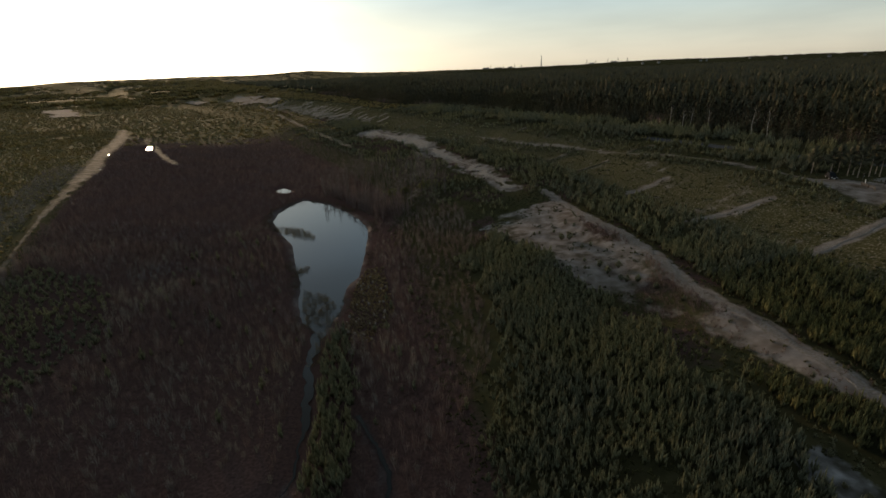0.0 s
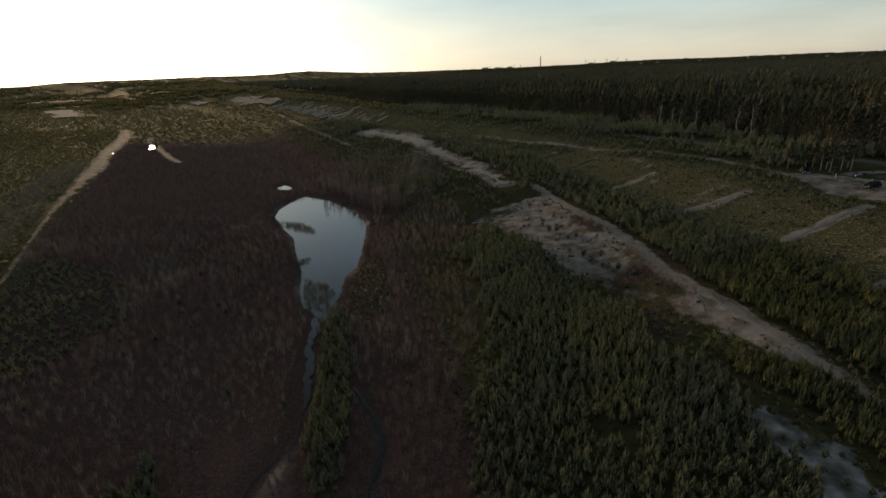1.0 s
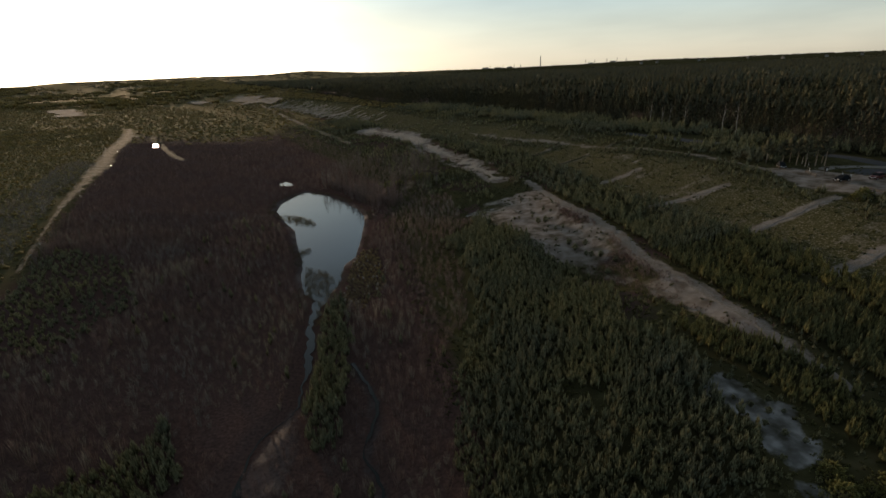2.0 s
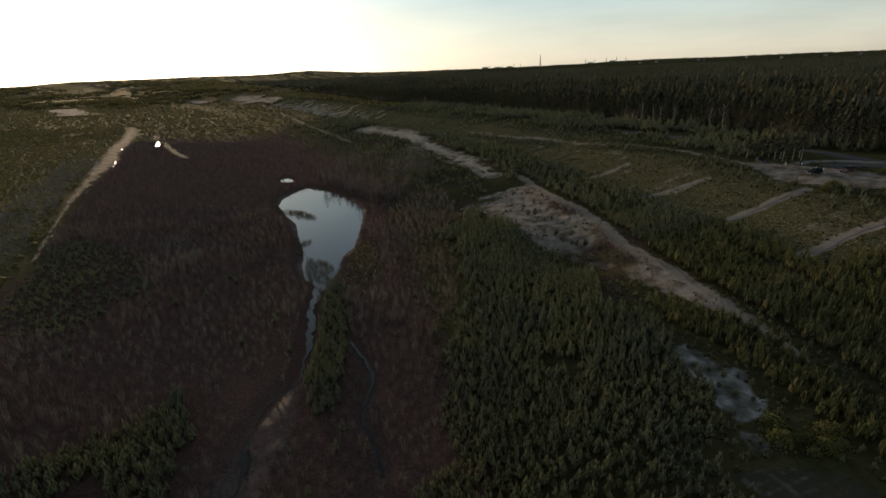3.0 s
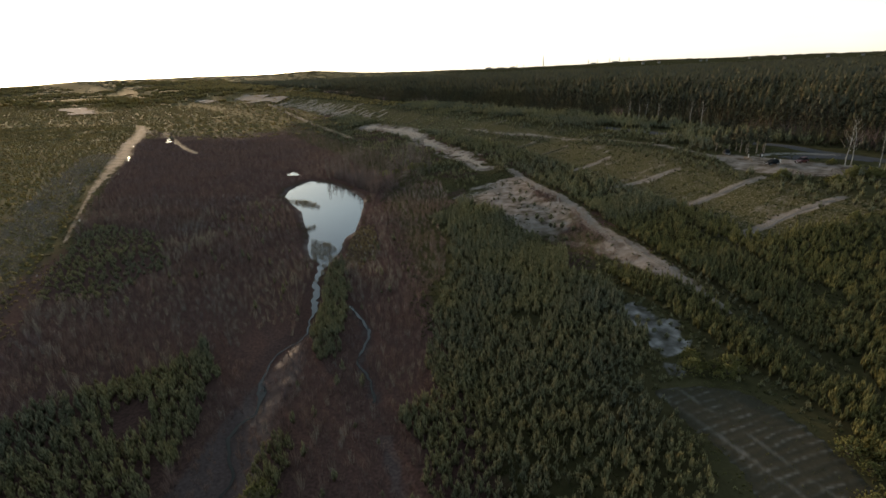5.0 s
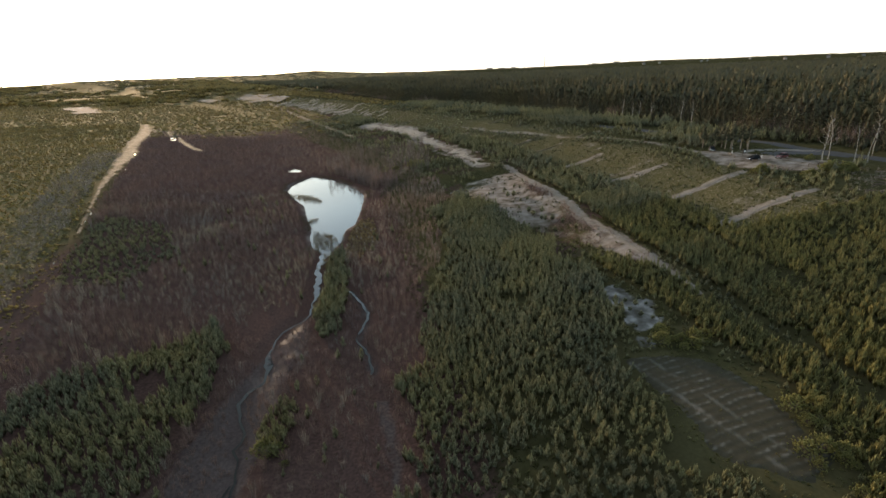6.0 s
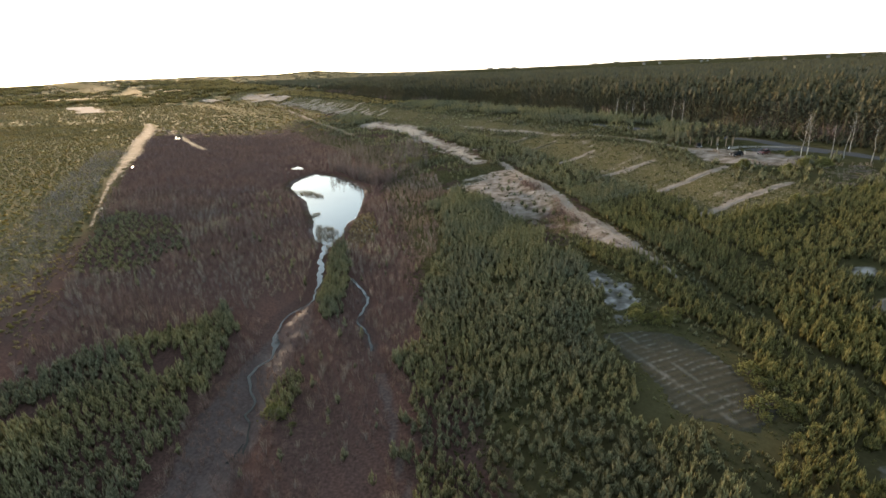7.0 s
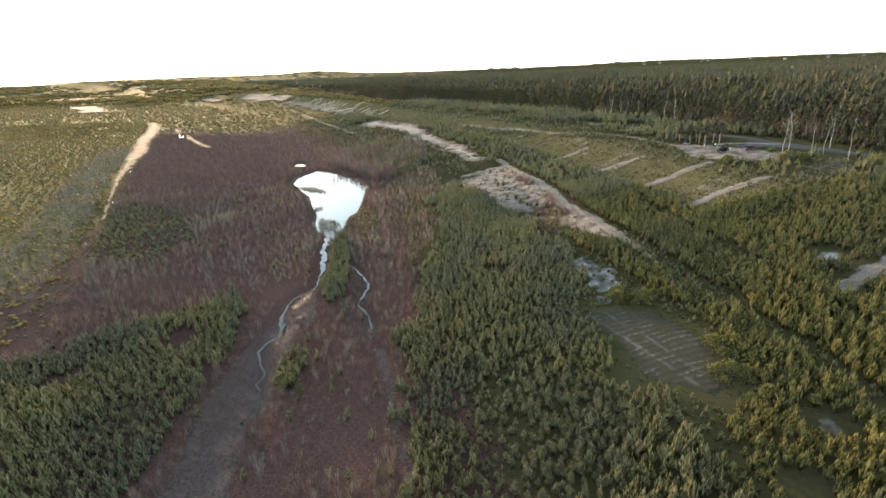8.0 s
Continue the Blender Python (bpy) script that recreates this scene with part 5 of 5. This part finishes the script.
x, y = jitter(-27, -11, 85, 135, 0.95, rng)
keep = inside(x, y, TAN_BANK)
x, y = x[keep], y[keep]
tagged(scatter("dry_grass", [low_tuft(rng, 7) for _ in range(5)], placed(x, y, rng.uniform(0.5, 1.1, x.size), rng.uniform(0.7, 1.3, x.size), rng.uniform(0, 1, x.size)), [REED], 46), "tan dry grass and sedge on the pond bank", "grass", kind="stuff")


clods = [Shape() for _ in range(3)]
for c in clods:
    c.lump((0, 0, 0.1), 0.35, rng)
x, y = jitter(-27, -11, 85, 135, 2.2, rng)
keep = inside(x, y, TAN_BANK) & (rng.uniform(0, 1, x.size) < 0.6)
x, y = x[keep], y[keep]
tagged(scatter("clods", clods, placed(x, y, rng.uniform(0.6, 1.6, x.size), rng.uniform(0.7, 1.6, x.size), rng.uniform(0, 1, x.size), 0.0), [PALE_SAND], 42), "pale clods of earth on the pond bank", "clods", kind="stuff")
x, y = jitter(-150, -70, 20, 170, 1.7, rng)
keep = (line_dist(x, y, LEFT_TRACK) < 3.2) & (lumps(x, y, 8, 18) > 0.4) & (rng.uniform(0, 1, x.size) < 0.8)
x, y = x[keep], y[keep]
tagged(scatter("dry_grass", [low_tuft(rng, 7) for _ in range(4)], placed(x, y, rng.uniform(0.4, 0.9, x.size), rng.uniform(0.7, 1.4, x.size), rng.uniform(0, 1, x.size)), [REED], 49), "reddish dry grass tufts along the worn track", "grass", kind="stuff")


# ---- furrowed plot ----
fx, fy = np.meshgrid(np.arange(36, 58.1, 0.28), np.arange(-10, 26.1, 0.28))
wob = 0.9 * (lumps(fx, fy, 5, 44) - 0.5)
across_rows = fx * ROW[1] - fy * ROW[0] + wob
along_rows = fx * ROW[0] + fy * ROW[1] + wob
ridge = 0.5 + 0.5 * np.sin(across_rows * 2 * math.pi / 1.4)
lane = np.maximum(step(np.abs(along_rows - 45.0 + 0.12 * fy), 0.5, 0.15), 0.7 * step(np.abs(along_rows - 48.0 + 0.12 * fy), 0.4, 0.1)) * step(lumps(fx, fy, 5, 50), 0.2, 0.6)
fade = step(poly_depth(fx, fy, GRID) + 6 * (lumps(fx, fy, 8, 45) - 0.42), -1.0, 2.5)
fz = height(fx, fy) + 0.03 * ridge * fade - 0.35 * (1 - fade) + 0.1
nfx, nfy = fx.shape[1], fx.shape[0]
q = (np.arange(nfy - 1)[:, None] * nfx + np.arange(nfx - 1)[None]).ravel()
tr = np.concatenate([np.stack([q, q + 1, q + nfx + 1], -1), np.stack([q, q + nfx + 1, q + nfx], -1)])
tr = tr[fade.ravel()[tr].max(1) > 0.05]
o = new("furrowed_plot", fast_mesh("furrowed_plot", np.stack([fx, fy, fz], -1).reshape(-1, 3), tr, [FURROW], None, {"pale": np.maximum(step(ridge, 0.7, 0.98) * (0.35 + 0.65 * step(0.5 + 0.5 * np.sin(along_rows * 2 * math.pi / 1.3), 0.3, 0.7)) * step(lumps(fx, fy, 5, 46), 0.3, 0.65) * step(lumps(fx, fy, 1.6, 48), 0.3, 0.6) * 0.3, lane * step(lumps(fx, fy, 1.8, 43), 0.3, 0.6) * 0.27).ravel()}))
tagged(o, "furrowed planting plot with pale ridges in rows", "plot", kind="structure")
x, y = jitter(36, 58, -10, 26, 0.62, rng)
f = np.sin((x * ROW[1] - y * ROW[0] + 0.9 * (lumps(x, y, 5, 44) - 0.5)) * 2 * math.pi / 1.4)
keep = (poly_depth(x, y, GRID) > -1.0) & (f < 0.4) & (rng.uniform(0, 1, x.size) < 0.4 + 0.6 * lumps(x, y, 8, 49))
x, y = x[keep], y[keep]
tagged(scatter("grass_rows", [low_tuft(rng) for _ in range(5)], placed(x, y, rng.uniform(0.2, 0.45, x.size), rng.uniform(0.5, 1.0, x.size), rng.uniform(0, 1, x.size)), [HEATH], 47), "rows of dull green tufts in pale furrows", "grass", kind="stuff")
# low tufts over plots, bare sand, track verges and open ground between the plantings
x, y = jitter(-20, 142, -40, 260, 1.3, rng)
u = across(x, y)
open_ground = (u > 12) & (u < 150) & ~inside(x, y, ZONE_A) & ~inside(x, y, ZONE_B) & ~inside(x, y, ZONE_C) & (poly_depth(x, y, LOT) < -1)
want = np.maximum.reduce([
    0.95 * open_ground * step(u, 84, 80), 0.55 * open_ground * step(u, 84, 90) * step(u, 128, 116) * step(lumps(x, y, 6, 84), 0.36, 0.52), 0.5 * open_ground * step(u, 116, 124)])
bare_part = (poly_depth(x, y, BARE) > 0) | (poly_depth(x, y, MOSS) > 0.5)
want = np.maximum(want, 0.9 * (y < 60) * (lumps(x, y, 11, 31) < 0.36) * (inside(x, y, ZONE_A) | inside(x, y, ZONE_B) | inside(x, y, ZONE_C)))
want = np.where(bare_part, 0.4 * step(lumps((x + 0.25 * y) * 1.3, y * 0.8, 7, 81), 0.52, 0.62) + 0.05, want)
want = np.where(poly_depth(x, y, GRID) > -1, 0, want)
keep = (rng.uniform(0, 1, x.size) < want) & (line_dist(x, y, MAIN_TRACK) > 1.3) & (line_dist(x, y, UPPER_TRACK) > 1.3) & (line_dist(x, y, FOREST_ROAD) > 3.8)
keep &= (line_dist(x, y, FAR_SAND) > 3 + 10 * lumps(x, y, 9, 22)) | (y < 165) | (rng.uniform(0, 1, x.size) < 0.2)
for s in STRIPS:
    keep &= line_dist(x, y, s) > 1.0
x, y = x[keep], y[keep]
TUFTS = [low_tuft(rng) for _ in range(6)]
tagged(scatter("low_heath", TUFTS, placed(x, y, rng.uniform(0.25, 0.8, x.size), rng.uniform(0.7, 1.6, x.size), np.clip(lumps(x, y, 15, 86) * 1.8 - 0.4, 0, 1)), [HEATH], 48), "low tufts of heath and dry grass", "grass", kind="stuff")


# ---- car park ----
def part(name, bm, material, parent, label=""):
    me = bpy.data.meshes.new(name)
    bm.to_mesh(me)
    bm.free()
    me.materials.append(material)
    o = new(name, me)
    o.parent = parent
    return tagged(o, label) if label else o


def block(sx, sy, sz, x=0, y=0, z=0, bevel=0.0, rot=None):
    bm = bmesh.new()
    bmesh.ops.create_cube(bm, size=1, matrix=Matrix.Translation((x, y, z)) @ (rot or Matrix.Identity(4)) @ Matrix.Diagonal((sx, sy, sz, 1)))
    if bevel:
        bmesh.ops.bevel(bm, geom=bm.edges[:], offset=bevel, segments=2, affect="EDGES", profile=0.6)
    return bm


def drum(r, depth, x, y, z, axis="Y", seg=20):
    bm = bmesh.new()
    turn = Euler((math.pi / 2, 0, 0)).to_matrix().to_4x4() if axis == "Y" else Matrix.Identity(4)
    bmesh.ops.create_cone(bm, cap_ends=True, segments=seg, radius1=r, radius2=r, depth=depth, matrix=Matrix.Translation((x, y, z)) @ turn)
    return bm


def hull(profile, half, taper, lift=0.0):
    """A body from a side profile (x, z), narrower towards the top."""
    bm = bmesh.new()
    zs = [z for _, z in profile]
    lo, hi = min(zs), max(zs)
    left = [bm.verts.new((x, half - taper * (z - lo) / (hi - lo), z + lift)) for x, z in profile]
    right = [bm.verts.new((x, -half + taper * (z - lo) / (hi - lo), z + lift)) for x, z in profile]
    bm.faces.new(left)
    bm.faces.new(right[::-1])
    n = len(profile)
    for i in range(n):
        bm.faces.new((left[i], right[i], right[(i + 1) % n], left[(i + 1) % n]))
    bmesh.ops.recalc_face_normals(bm, faces=bm.faces[:])
    bmesh.ops.bevel(bm, geom=bm.edges[:], offset=0.05, segments=2, affect="EDGES", profile=0.6)
    return bm


def car(x, y, turn, paint, label, estate=True):
    c = tagged(new("car"), label, "car", "parked cars")
    lower = [(-2.1, 0.32), (-2.15, 0.75), (-2.05, 0.98), (0.75, 0.98), (1.75, 0.86), (2.12, 0.68), (2.15, 0.35)]
    top = [(-2.0, 0.97), (-1.85 if estate else -1.45, 1.5), (-0.2, 1.56), (0.25, 1.5), (1.0, 0.97)]
    part("body", hull(lower, 0.88, 0.06), paint, c)
    cabin = part("cabin", hull(top, 0.83, 0.2), GLASS, c, "dark glass cabin")
    part("roof", block(1.9, 1.2, 0.06, -0.85, 0, 1.57, 0.02), paint, cabin)
    for px in (-1.32, 1.35):
        for side in (-1, 1):
            wheel = part("wheel", drum(0.33, 0.22, px, side * 0.8, 0.33), TYRE, c)
            part("rim", drum(0.2, 0.03, px, side * 0.92, 0.33, seg=12), CHROME, wheel, "silver wheel rim")
    for side in (-0.6, 0.6):
        part("headlight", block(0.08, 0.34, 0.16, 2.1, side, 0.68, 0.03), LAMP, c, "clear headlight")
        part("tail_light", block(0.06, 0.26, 0.2, -2.13, side, 0.8, 0.02), RED, c, "red tail light")
    part("bumper", block(0.14, 1.6, 0.2, 2.12, 0, 0.45, 0.05), TYRE, c)
    part("number_plate", block(0.03, 0.5, 0.11, 2.2, 0, 0.48), LAMP, c)
    c.matrix_basis = pose(x, y, float(height(x, y)) + 0.06, 0, 0, turn)
    return c


car(109.0, 114.3, 196, BLACK, "black estate car parked on the sandy car park")
car(117.8, 113.8, 205, MAROON, "dark red hatchback parked beside the road", False)
car(105.2, 133.2, 250, BLACK, "dark car with pale front at the track's end", False)


def info_board(x, y, turn, label, wide=1.5, tall=1.3, two=True):
    b = tagged(new("information_board"), label, "sign", "car park signs")
    part("panel", block(wide, 0.06, tall, 0, 0, 1.55, 0.01), BLACK, b)
    part("sheet", block(wide * 0.55, 0.02, tall * 0.5, 0.08, -0.045, 1.5), PAPER, b, "pale printed sheet")
    for side in ((-1, 1) if two else (0,)):
        part("post", block(0.12, 0.12, 2.2, side * wide * 0.46, 0.09, 1.05, 0.02), WOOD, b)
    part("top_rail", block(wide + 0.4, 0.36, 0.06, 0, 0.02, 2.24, 0.015), WOOD, b)
    b.matrix_basis = pose(x, y, float(height(x, y)), 0, 0, turn)


info_board(110.0, 121.4, 25, "dark wooden information board with a pale sheet")
info_board(109.2, 127.6, 40, "small dark sign board on a post", 0.6, 0.7, False)


def rail_fence(line, label):
    x0, y0 = line[0]
    f = tagged(new("log_barrier"), label, "fence", "log barriers")
    z0 = float(height(x0, y0))
    f.location = (x0, y0, z0)
    for (ax, ay), (bx, by) in zip(line[:-1], line[1:]):
        a, b = Vector((ax, ay, float(height(ax, ay)))), Vector((bx, by, float(height(bx, by))))
        org = Vector((x0, y0, z0))
        for p in (a, b):
            part("post", block(0.16, 0.16, 1.0, *(p - org + Vector((0, 0, 0.42))), 0.03), WOOD, f)
        m, d = (a + b) / 2 - org, b - a
        turn = d.to_track_quat("X", "Z").to_matrix().to_4x4()
        for h in (0.45, 0.82):
            part("rail", block(d.length + 0.3, 0.12, 0.14, *(m + Vector((0, 0.02, h))), 0.03, turn), WOOD, f)


rail_fence([(107.6, 105.0), (107.9, 102.4), (108.3, 99.8), (109.2, 97.2)], "low weathered log barrier beside the car park")
rail_fence([(117.5, 100.6), (120.6, 101.0), (124.0, 100.6), (127.0, 99.0)], "low weathered log barrier under the birches")
rail_fence([(110.0, 96.5), (112.5, 95.6), (115.2, 94.8)], "low weathered log barrier at the car park corner")
rail_fence([(106.4, 124.4), (106.2, 122.0), (106.0, 119.6)], "low weathered log barrier near the board")
for x, y in ((113.0, 116.4), (112.4, 118.6), (108.2, 125.5)):
    p = tagged(new("marker_post"), "short pale wooden post", "post", "marker posts")
    part("shaft", block(0.14, 0.14, 1.2, 0, 0, 0.5, 0.03), PAPER, p)
    part("cap", block(0.18, 0.18, 0.05, 0, 0, 1.12, 0.01), WOOD, p)
    p.location = (x, y, float(height(x, y)))
ribbon("road", [(117, 121), (124, 122), (131, 119), (138, 111)], 8.5, 0.1, ASPHALT, "dark worn asphalt apron behind the parked cars", "road", 0.1, 34)
ribbon("road", [(112.5, 127.5), (118, 129), (124, 128.8), (130, 126), (135, 121)], 4.5, 0.12, GRAVEL, "pale gravel link between track and road", "road", 0.1, 33)


# ---- far skyline ----
def rim_place(deg, far):
    x, y = far * math.sin(radians(deg)), far * math.cos(radians(deg))
    return x, y, float(height(x, y))


def stack(deg, far, tall, r, label):
    x, y, z = rim_place(deg, far)
    s = tagged(new("chimney"), label, "chimney", "works chimneys")
    sh = Shape()
    sh.tube([(0, 0, -20), (0, 0, tall * 0.5), (0, 0, tall)], [r, r * 0.75, r * 0.55], 10)
    o = new("shaft", sh.mesh("shaft", [CONCRETE]))
    o.parent = s
    part("rim", drum(r * 0.7, tall * 0.03, 0, 0, tall, "Z", 12), CONCRETE, s)
    s.location = (x, y, z)


def works(deg, far, wide, tall, label):
    x, y, z = rim_place(deg, far)
    w = tagged(new("works_building"), label, "building", "works buildings")
    part("hall", block(wide, wide * 0.5, tall + 20, 0, 0, tall / 2 - 10, 0.5), CONCRETE, w)
    part("roof", block(wide * 1.02, wide * 0.52, 1.5, 0, 0, tall + 0.6), SLATE, w)
    part("roof_house", block(wide * 0.25, wide * 0.25, tall * 0.35, wide * 0.2, 0, tall * 1.17, 0.3), CONCRETE, w)
    w.matrix_basis = pose(x, y, z, 0, 0, -deg)


def house(deg, far, turn, label):
    x, y, z = rim_place(deg, far)
    h = tagged(new("house"), label, "house", "houses on the hill")
    part("wall", block(14, 10, 9, 0, 0, 3.5, 0.05), PLASTER, h)
    bm = bmesh.new()
    v = [bm.verts.new(p) for p in ((-7.6, -5.8, 7.8), (7.6, -5.8, 7.8), (7.6, 5.8, 7.8), (-7.6, 5.8, 7.8), (-7.6, 0, 12.6), (7.6, 0, 12.6))]
    for f in ((0, 1, 5, 4), (2, 3, 4, 5), (0, 4, 3), (1, 2, 5), (3, 2, 1, 0)):
        bm.faces.new([v[i] for i in f])
    roof = part("roof", bm, SLATE, h)
    part("chimney", block(1, 1, 3, 3, 1.2, 12.2), CONCRETE, roof)
    for i in (-4, 0, 4):
        part("window", block(1.6, 0.2, 1.7, i, -5.05, 4.2), GLASS, h)
    h.matrix_basis = pose(x, y, z, 0, 0, turn)


stack(10.6, 4250, 80, 4.5, "tall slender works chimney on the horizon")
for d, t in ((5.2, 26), (6.6, 20), (7.8, 28), (8.5, 22), (15.3, 30), (16.2, 24), (17.4, 26), (18.4, 32), (19.3, 24)):
    stack(d, 4300, t, 2.8, "low works chimney on the horizon")
for d, w, t in ((4.7, 50, 10), (6.0, 60, 7), (7.3, 40, 9), (15.8, 40, 6), (18.0, 45, 6)):
    works(d, 4280, w, t, "grey industrial hall on the horizon")
for i, d in enumerate((20.8, 22.3, 26.1, 26.6, 30.2, 33.0, 36.2, 38.6)):
    house(d, 3250 + 70 * (i % 5), 20 * i, "pale rendered house on the far hill")
